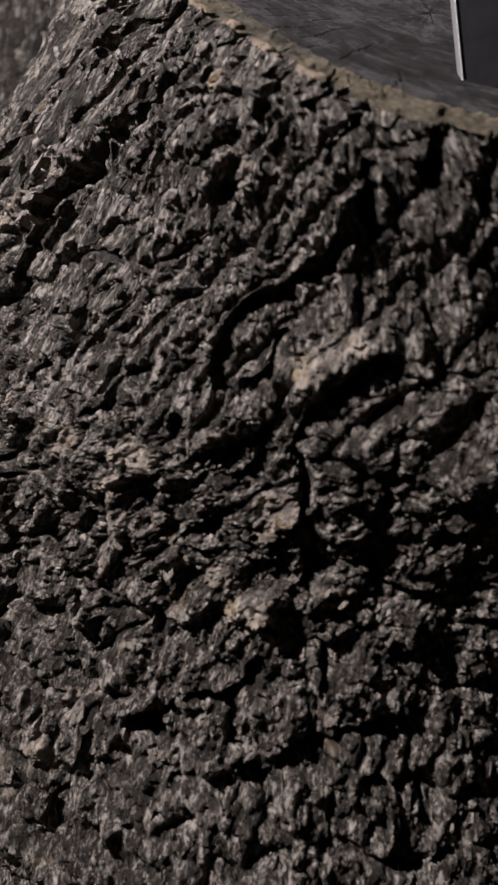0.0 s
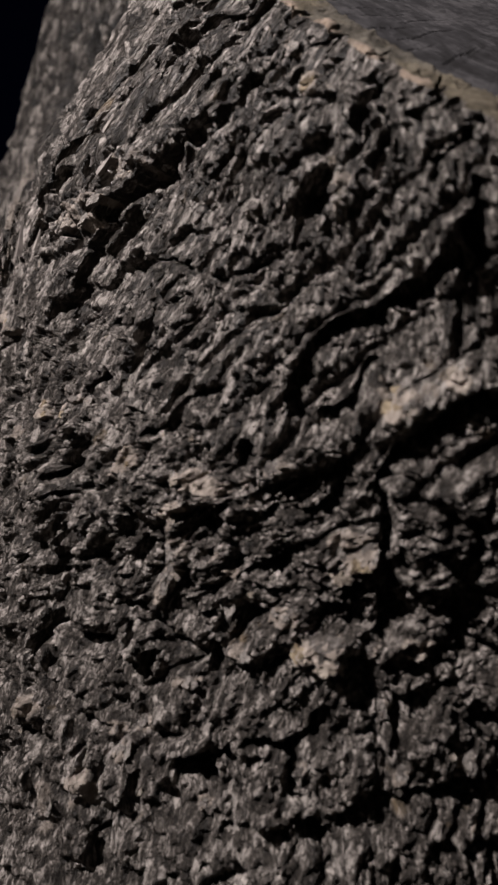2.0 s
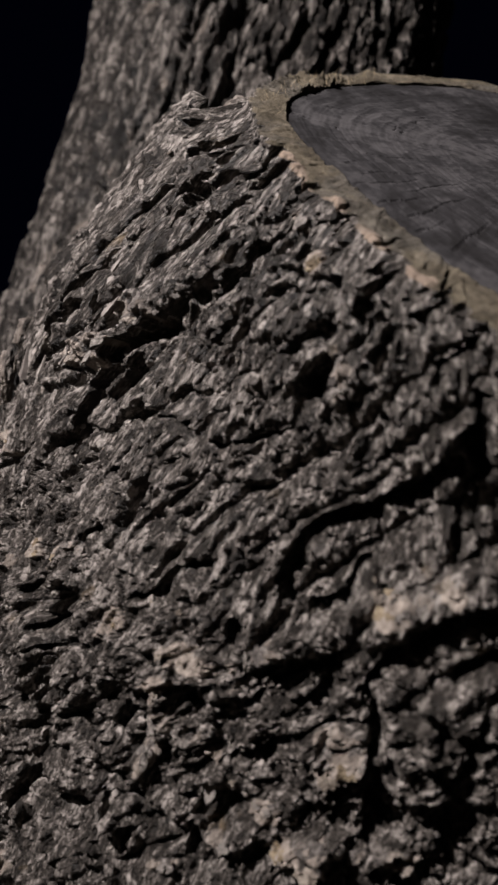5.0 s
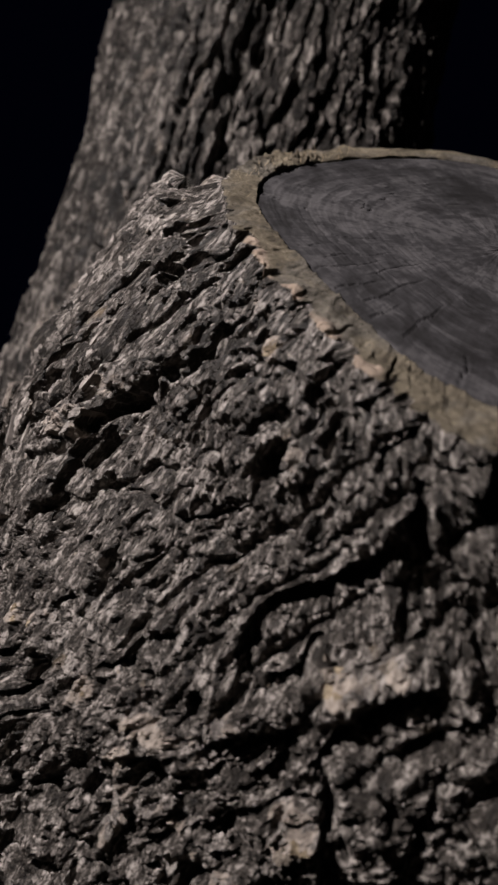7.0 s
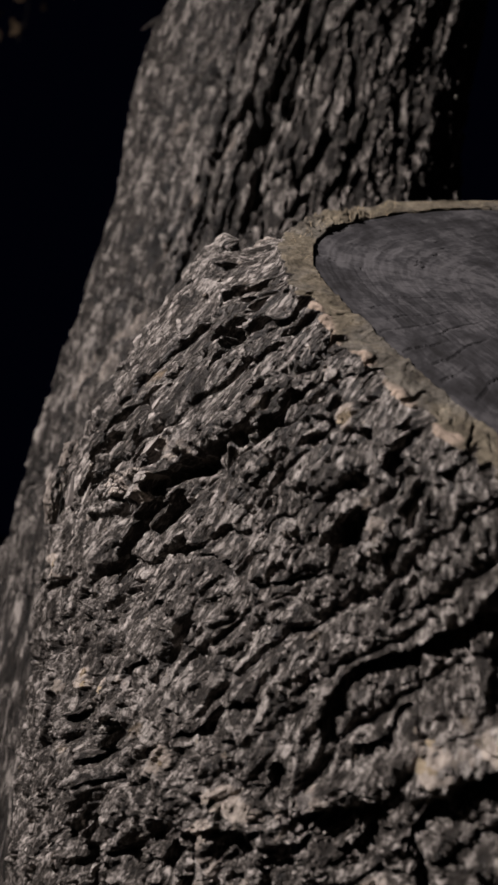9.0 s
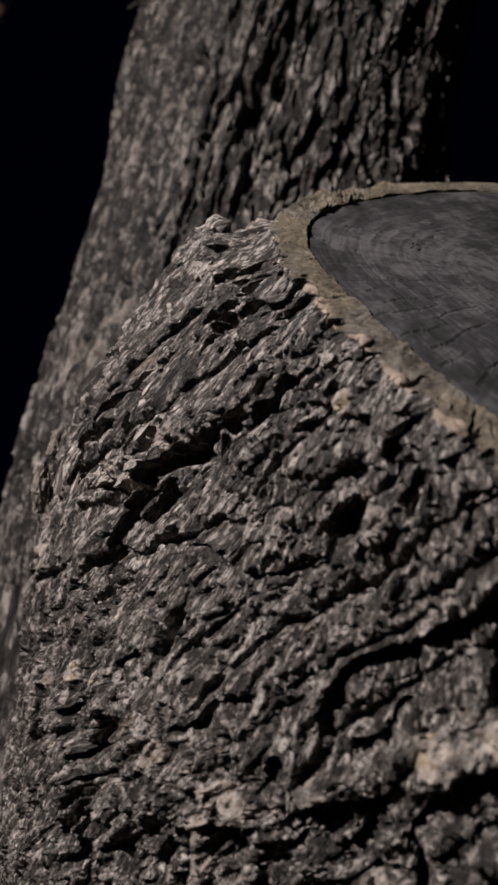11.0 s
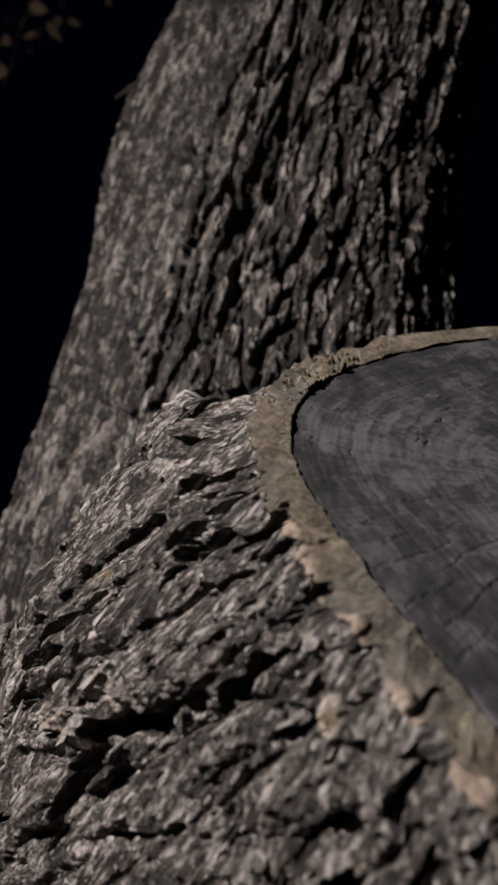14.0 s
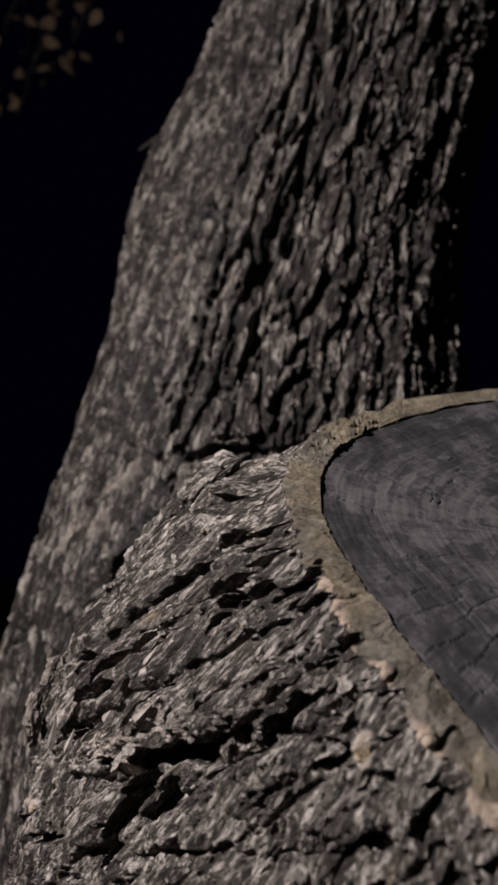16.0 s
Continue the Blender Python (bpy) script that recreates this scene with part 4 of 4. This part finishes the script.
trunk_fissure(0.0107, 0.024, (245.2, 3.896), (245.5, 3.788))
trunk_fissure(0.0078, 0.021, (252.0, 2.528), (251.0, 2.432))
trunk_fissure(0.0082, 0.021, (233.0, 2.488), (232.5, 2.388))
trunk_fissure(0.0077, 0.020, (243.8, 2.408), (241.5, 2.304))
trunk_fissure(0.0076, 0.020, (236.2, 2.264), (234.8, 2.168))
trunk_fissure(0.0077, 0.020, (228.2, 2.212), (228.0, 2.116))
TRUNK_PALES = [(252.3, 2.688, 0.010, 0.030), (242.8, 3.24, 0.009, 0.025), (241.6, 2.335, 0.010, 0.040), (241.1, 2.235, 0.010, 0.040), (230.9, 2.172, 0.011, 0.045),
               (245.5, 2.375, 0.010, 0.030), (259.7, 2.89, 0.009, 0.022), (233.4, 3.705, 0.012, 0.030), (247.1, 2.535, 0.008, 0.025), (240.0, 3.05, 0.008, 0.035)]


def trunk_mesh():
    th = np.radians(uneven(((-8, 178, 40), (178, 352, 560))))
    s = np.append(uneven(((0, 1.7, 30), (1.7, 4.7, 760), (4.7, 7.0, 40))), 7.0)
    k = bent(TRUNK, s)
    p = k[:, None, :3] + np.stack([k[:, 3:4] * np.cos(th), k[:, 3:4] * np.sin(th), np.zeros((len(s), len(th)))], -1)
    line = np.concatenate([[0], np.cumsum(np.linalg.norm(np.diff(k[:, :3], axis=0), axis=1))])
    a0, b = np.meshgrid(th * 0.38, line)
    a = a0 + 0.02 * np.sin(b * 2.2)
    wa = a + 0.012 * fbm(a / 0.12, b / 0.22, 2, 211)
    wb = b + 0.020 * fbm(a / 0.09, b / 0.10, 3, 221)
    wa = wa + 0.0035 * fbm(a / 0.016, b / 0.030, 3, 215)
    skew = wa - 0.08 * wb
    deep, id1, id2, px, py = cells(skew / 0.040, wb / 0.30, 231)
    flank = (1 - smooth(4.10, 4.45, th))[None, :]
    gap = np.maximum(0.12 + 0.20 * fbm(a / 0.05, b / 0.12, 3, 235), 0.03)
    plate = smooth(0.1 * gap, gap, deep + 0.06 * fbm(a / 0.010, b / 0.020, 3, 237))
    deep, id7, id8, rx, ry = cells((wa - 0.10 * wb) / 0.0185, wb / 0.210, 243)
    thin = smooth(0.0, 0.10, deep + 0.06 * fbm(a / 0.010, b / 0.02, 3, 247))
    mid, id3, id4, qx, qy = cells(wa / 0.0120, wb / 0.030, 251)
    chips = 0.006 * (id3 - 0.5) + 0.011 * (id4 - 0.35) * qy + 0.008 * (id3 - 0.5) * qx - 0.004 * (1 - smooth(0, 0.10, mid)) - 0.006 * smooth(0.88, 0.90, id4)
    small, id5, id6, qx, qy = cells(wa / 0.0068, wb / 0.0150, 261)
    chips = chips + 0.004 * (id5 - 0.5) + 0.007 * (id6 - 0.35) * qy + 0.006 * (id5 - 0.5) * qx
    h = 0.010 * fbm(a / 0.22, b / 0.35, 3, 241) - 0.028 * (1 - plate) + 0.010 * (id1 - 0.5) + 0.006 * px
    h = h - 0.013 * (1 - thin) + 0.006 * (id7 - 0.5) + 0.010 * (id8 - 0.4) * ry
    side = np.exp(-((th - 3.3) / 0.8) ** 2)[None, :]
    h = h + side * (0.034 * np.exp(-((s - 3.70) / 0.42) ** 2) - 0.014 * np.exp(-((s - 2.5) / 0.5) ** 2))[:, None]
    # lower tone in the gaps: darker inner bark, with groove shade coloured in
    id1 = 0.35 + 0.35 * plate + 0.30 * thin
    fa, fb = a0 + 0.005 * fbm(a / 0.03, b / 0.04, 3, 281), b + 0.008 * fbm(a / 0.03, b / 0.04, 3, 285)
    for width, depth, places in TRUNK_FURROWS:
        h = furrow(h, fa, fb, [(math.radians(t) * 0.38, float(np.interp(q, s, line))) for t, q in places], width, depth)
    pale = np.zeros(h.shape)
    chips = 0.8 * chips + 0.0022 * layers(3.0 * fbm(wa / 0.022, wb / 0.060, 4, 271))
    h = soften(h) + (0.62 + 0.20 * plate) * (1 - 0.15 * flank) * chips
    for t, q, wide, long in TRUNK_PALES:
        wide, long = 0.65 * wide, 1.3 * long
        r = np.hypot((fa - math.radians(t) * 0.38 - 0.3 * (fb - float(np.interp(q, s, line)))) / wide, (fb - float(np.interp(q, s, line))) / long)
        pale = np.maximum(pale, 0.45 * (1 - smooth(0.5, 1.0, r + 0.7 * (id3 - 0.5))))
    out = np.stack([np.cos(th) + 0 * b, np.sin(th) + 0 * b, np.zeros(b.shape)], -1)
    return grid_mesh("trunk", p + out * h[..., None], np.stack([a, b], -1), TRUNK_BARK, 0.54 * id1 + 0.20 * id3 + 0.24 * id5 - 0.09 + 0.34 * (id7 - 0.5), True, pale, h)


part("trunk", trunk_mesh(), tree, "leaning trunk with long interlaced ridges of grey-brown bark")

# ---- flakes, strips and splinters of bark ----
rng = random.Random(7)


def flake_mesh(seed, mat, stretch=1.5):
    """A broken plate of bark, about a unit wide: rough top, ragged sides, its lower end proud."""
    r = random.Random(seed)
    count, verts, faces = 11, [], []
    radii = [0.5 * r.uniform(0.55, 1.25) for _ in range(count)]
    for ring, (scale, z) in enumerate(((1.0, -0.18), (1.06, 0.10), (0.86, 0.19), (0.42, 0.20))):
        for i in range(count):
            a = 2 * math.pi * (i + 0.3 * r.random()) / count
            x, y = radii[i] * scale * math.cos(a), stretch * radii[i] * scale * math.sin(a)
            verts.append((x, y, z - 0.10 * y / stretch + r.uniform(-0.13, 0.13) * (ring > 0)))
    verts.append((0, 0, 0.18 + r.uniform(-0.05, 0.05)))
    for ring in range(3):
        for i in range(count):
            j = (i + 1) % count
            faces.append((ring * count + i, ring * count + j, (ring + 1) * count + j, (ring + 1) * count + i))
    faces += [(3 * count + i, 3 * count + (i + 1) % count, 4 * count) for i in range(count)]
    return mesh_of("bark_flake", verts, faces, mat)


def seat_on_bark(deg, s):
    """The place on the bark, the way across the grain, the way up it, and the way out."""
    j = int(np.abs(LIMB_TH - math.radians(deg)).argmin())
    i = int(np.abs(LIMB_S - s).argmin())
    i, j = min(max(i, 1), len(LIMB_S) - 2), min(max(j, 1), len(LIMB_TH) - 2)
    n = Vector(out[i, j])
    up = Vector(base[i - 1, j] - base[i + 1, j]).normalized()
    up = (up - n * up.dot(n)).normalized()
    return Vector(bark[i, j]), up.cross(n).normalized(), up, n


def lay(mesh, name, deg, s, wide, thick, tilt=12, spin=0, lift=0.0, label=""):
    at, x, y, n = seat_on_bark(deg, s)
    m = Matrix((x, y, n)).transposed().to_4x4()
    m = Matrix.Translation(at + n * lift) @ m @ pose(0, 0, 0, tilt, rng.uniform(-10, 10), spin) @ Matrix.Diagonal((wide, wide, thick, 1))
    ob = part(name, mesh, limb, label)
    ob.matrix_world = m
    return ob


GREYS = [flake_mesh(k, GREY, 1.3 + 0.12 * k) for k in range(6)]
PALES = [flake_mesh(20 + k, PALE, 1.1 + 0.12 * k) for k in range(5)]
TANS = [flake_mesh(40 + k, TAN, 1.2 + 0.15 * k) for k in range(3)]


for x, y, wide, long, amount in PALES_AT:
    for _ in range(3):
        lay(rng.choice(TANS if amount > 0.95 else PALES if amount > 0.8 else GREYS), "bark_flake", math.degrees(x / SPAN) + rng.gauss(0, 0.4) * math.degrees(wide / SPAN),
            float(np.interp(y + rng.gauss(0, 0.4) * long, S_LENGTH, S_AXIS)), rng.uniform(0.004, 0.009), rng.uniform(0.003, 0.006), rng.uniform(-22, 6), rng.uniform(-40, 40), -0.0005)
for _ in range(210):
    lay(rng.choice(GREYS if rng.random() < 0.85 else PALES), "bark_flake", rng.uniform(182, 280), rng.uniform(0.06, 2.1),
        rng.uniform(0.0022, 0.0042), rng.uniform(0.002, 0.004), rng.uniform(-28, 5), rng.uniform(-50, 50), -0.0005)


def sliver(name, mat, length, width, seed):
    """A thin pointed strip that splits off the bark."""
    r = random.Random(seed)
    rows, verts, faces = 6, [], []
    for i in range(rows):
        f = i / (rows - 1)
        w = width * (1 - 0.85 * f ** 1.6) * r.uniform(0.8, 1.15)
        sway = 0.03 * length * math.sin(2.2 * f + seed)
        for dx, dz in ((-1, -0.4), (1, -0.4), (0.7, 0.5), (-0.6, 0.6)):
            verts.append((sway + dx * w / 2, length * f, dz * w * 0.6 + 0.03 * length * f * f))
    for i in range(rows - 1):
        for k in range(4):
            a, b = 4 * i + k, 4 * i + (k + 1) % 4
            faces.append((a, b, b + 4, a + 4))
    faces += [(3, 2, 1, 0), tuple(4 * (rows - 1) + k for k in range(4))]
    return mesh_of(name, verts, faces, mat)


def bark_ridge(places, thick, seed, fresh=0.0):
    """A long ridge of bark that stands off the limb: an uneven rod with a broken end, chips and cracks across it."""
    s = np.linspace(0, len(places) - 1, 190)
    line = bent(places, s)
    run = np.concatenate([[0], np.cumsum(np.linalg.norm(np.diff(line, axis=0), axis=1))])
    way = np.gradient(line, axis=0)
    way /= np.linalg.norm(way, axis=1, keepdims=True)
    x = np.cross(way, (0.0, 1.0, 0.0))
    x /= np.linalg.norm(x, axis=1, keepdims=True)
    y = np.cross(way, x)
    th = np.linspace(0, 2 * np.pi, 72, endpoint=False)
    a, b = np.meshgrid(th * thick, run)
    f = np.minimum(a, 2 * np.pi * thick - a)
    taper = smooth(0, 0.012, run) * (0.75 + 0.25 * smooth(run[-1], run[-1] - 0.05, run)) * (1 + 0.18 * fbm(run / 0.035, run * 0, 3, seed))
    mid, id3, id4, qx, qy = cells(f / 0.0070 + 0.3 * b / 0.008, b / 0.0190, seed + 10)
    small, id5, id6, sx, sy = cells(f / 0.0034, b / 0.0085, seed + 20)
    h = 0.005 * fbm(f / 0.02, b / 0.04, 3, seed + 30) + 0.0028 * (id3 - 0.5) + 0.005 * (id4 - 0.4) * qy + 0.0045 * (id3 - 0.4) * qx
    h = h - 0.002 * (1 - smooth(0.0, 0.12, mid)) + 0.002 * (id5 - 0.5) + 0.003 * (id6 - 0.45) * sy
    radius = thick * taper[:, None] + h * taper[:, None]
    p = line[:, None] + (x[:, None] * np.cos(th)[None, :, None] + y[:, None] * np.sin(th)[None, :, None]) * radius[..., None]
    return grid_mesh("bark_ridge", p, np.stack([a, b], -1), LIMB_BARK, 0.50 + 0.26 * id3 + 0.20 * id5, True, fresh * smooth(0.35, 0.6, id3 + 0.3 * id5), h)


part("bark_ridge", bark_ridge([(-0.106, 0.731, 1.655), (-0.129, 0.745, 1.641), (-0.157, 0.764, 1.617), (-0.186, 0.785, 1.589), (-0.217, 0.804, 1.557), (-0.241, 0.824, 1.522), (-0.270, 0.850, 1.475)], 0.0125, 401), limb, "rough free-standing ridge of grey bark")
part("bark_ridge", bark_ridge([(-0.066, 0.722, 1.650), (-0.097, 0.742, 1.632), (-0.128, 0.760, 1.608), (-0.158, 0.780, 1.580), (-0.182, 0.796, 1.552), (-0.219, 0.822, 1.512), (-0.248, 0.850, 1.470)], 0.0100, 431, 0.45), limb, "rough ridge of paler flaking bark")
part("bark_ridge", bark_ridge([(-0.286, 0.826, 1.475), (-0.297, 0.827, 1.450), (-0.308, 0.830, 1.425), (-0.318, 0.845, 1.385)], 0.0085, 461, 0.5), limb, "pale splintered ridge of bark")

STRIPS = [sliver("bark_strip", GREY, 0.024, 0.007, k) for k in range(4)]
for deg, s, size, tilt in ((193, 0.88, 1.3, 14), (195, 0.86, 1.0, 8), (197, 0.72, 1.2, 6), (205, 0.60, 0.9, 2), (201, 0.78, 0.9, 4), (199, 0.50, 0.8, 3), (228, 0.45, 0.7, 2)):
    lay(rng.choice(STRIPS), "bark_strip", deg, s, size, size, tilt, rng.uniform(-12, 12), 0.001)

SPLINTERS = [sliver("splinter", SPLINT, 0.011, 0.0009, 10 + k) for k in range(3)]
for _ in range(70):
    deg = rng.gauss(160, 13)
    j = int(np.abs(LIMB_TH - math.radians(deg)).argmin())
    ob = part("splinter", rng.choice(SPLINTERS), limb)
    ob.matrix_world = Matrix.Translation(Vector(bark[0, j]).lerp(Vector(CUT_C), rng.uniform(0.02, 0.11))) @ pose(0, 0, 0, rng.uniform(25, 110), rng.uniform(-40, 40), rng.uniform(0, 360)) @ Matrix.Scale(rng.uniform(0.35, 0.95), 4)


# ---- the high branch with its leaves, and a dry twig ----
def tube(name, places, thick, mat, sides=9):
    """A tapered, slightly knotted round rod along places."""
    p = bent(places, np.linspace(0, len(places) - 1, 8 * len(places)))
    rows = []
    for i, q in enumerate(p):
        d = Vector(p[min(i + 1, len(p) - 1)] - p[max(i - 1, 0)]).normalized()
        x = d.orthogonal().normalized()
        y = d.cross(x)
        w = thick * (1 - 0.85 * i / (len(p) - 1)) * (1 + 0.08 * math.sin(1.7 * i))
        rows.append([Vector(q) + w * (x * math.cos(2 * math.pi * k / sides) + y * math.sin(2 * math.pi * k / sides)) for k in range(sides)])
    pts = np.array([[tuple(v) for v in r] for r in rows])
    a, b = np.meshgrid(np.arange(sides) * 0.02, np.arange(len(p)) * 0.05)
    return grid_mesh(name, pts, np.stack([a, b], -1), mat, 0 * a + 0.5, True)


def leaf_mesh(seed):
    r = random.Random(seed)
    rows, verts, faces = 6, [], []
    for i in range(rows):
        f = i / (rows - 1)
        w = 0.34 * math.sin(math.pi * f ** 0.8) + 0.01
        z = 0.10 * math.sin(2 * f + seed) - 0.25 * f * f
        verts += [(-w, f, z + 0.16 * w), (0, f, z), (w, f, z + 0.16 * w + r.uniform(-0.04, 0.04))]
    for i in range(rows - 1):
        for k in (0, 1):
            a = 3 * i + k
            faces.append((a, a + 1, a + 4, a + 3))
    return mesh_of("leaf", verts, faces, LEAF, True)


branch = part("branch", tube("branch", [(0.24, 1.72, 4.05), (-0.6, 2.6, 5.2), (-1.8, 4.3, 6.3), (-2.9, 5.6, 6.5)], 0.09, TRUNK_BARK), tree, "long dim branch with hanging dry leaves")
LEAVES = [leaf_mesh(k) for k in range(4)]
for x, z, spread, count in ((-2.38, 5.72, 0.13, 7), (-2.02, 6.05, 0.13, 7), (-2.46, 5.33, 0.08, 4), (-2.64, 6.10, 0.20, 8), (-2.25, 6.2, 0.25, 8)):
    for _ in range(count):
        ob = part("leaf", rng.choice(LEAVES), branch)
        ob.matrix_world = pose(x + rng.gauss(0, spread), 5.1 + rng.gauss(0, 0.15), z + rng.gauss(0, spread), rng.uniform(-140, -40), rng.uniform(-60, 60), rng.uniform(0, 360)) @ Matrix.Scale(rng.uniform(0.10, 0.17), 4)
    part("twig", tube("twig", [(x, 5.1, z - 0.15), (x + 0.05, 5.12, z + 0.2), (x - 0.1, 5.2, 6.42)], 0.012, TRUNK_BARK, 6), branch)
part("twig", tube("twig", [(-0.345, 1.60, 2.575), (-0.378, 1.56, 2.535), (-0.405, 1.53, 2.512), (-0.435, 1.50, 2.466)], 0.015, TRUNK_BARK, 6), tree, "short dead twig")

# ---- the dark case on the cut ----
case = tagged(new("case"), "flat black case with bright metal edge, on the sawn wood", "case")
case.matrix_world = Matrix.Translation((0.1582, 0.559, 1.452))


def slab(name, size, low, mat, bevel):
    bm = bmesh.new()
    bmesh.ops.create_cube(bm, size=1.0, matrix=Matrix.Translation([l + w / 2 for l, w in zip(low, size)]) @ Matrix.Diagonal((*size, 1)))
    bmesh.ops.bevel(bm, geom=bm.edges[:], offset=bevel, segments=2, affect="EDGES")
    me = bpy.data.meshes.new(name)
    bm.to_mesh(me)
    bm.free()
    me.materials.append(mat)
    return me


part("panel", slab("panel", (0.085, 0.012, 0.17), (0.001, 0.0, -0.01), CASE, 0.002), case)
part("metal_edge", slab("metal_edge", (0.0011, 0.013, 0.17), (-0.0006, -0.0008, -0.0095), STEEL, 0.0003), case, "thin bright steel edge")
case.rotation_euler = Euler((0, radians(-3), radians(-6)))

# ---- the ground ----
def ground_mesh():
    r = np.concatenate([[0.0], np.geomspace(0.5, 900, 60)])
    a = np.linspace(0, 2 * np.pi, 96, endpoint=False)
    rr, aa = np.meshgrid(r, a, indexing="ij")
    x, y = rr * np.cos(aa), rr * np.sin(aa) + 1.1
    z = 0.03 * fbm(x / 0.6, y / 0.6, 3, 301) * np.clip(rr, 0, 1)
    p = np.stack([x, y, z], -1)
    return grid_mesh("ground", p, np.stack([x, y], -1), SOIL, None, True)


tagged(new("ground", ground_mesh()), "dark bare soil at night", "ground", kind="structure")
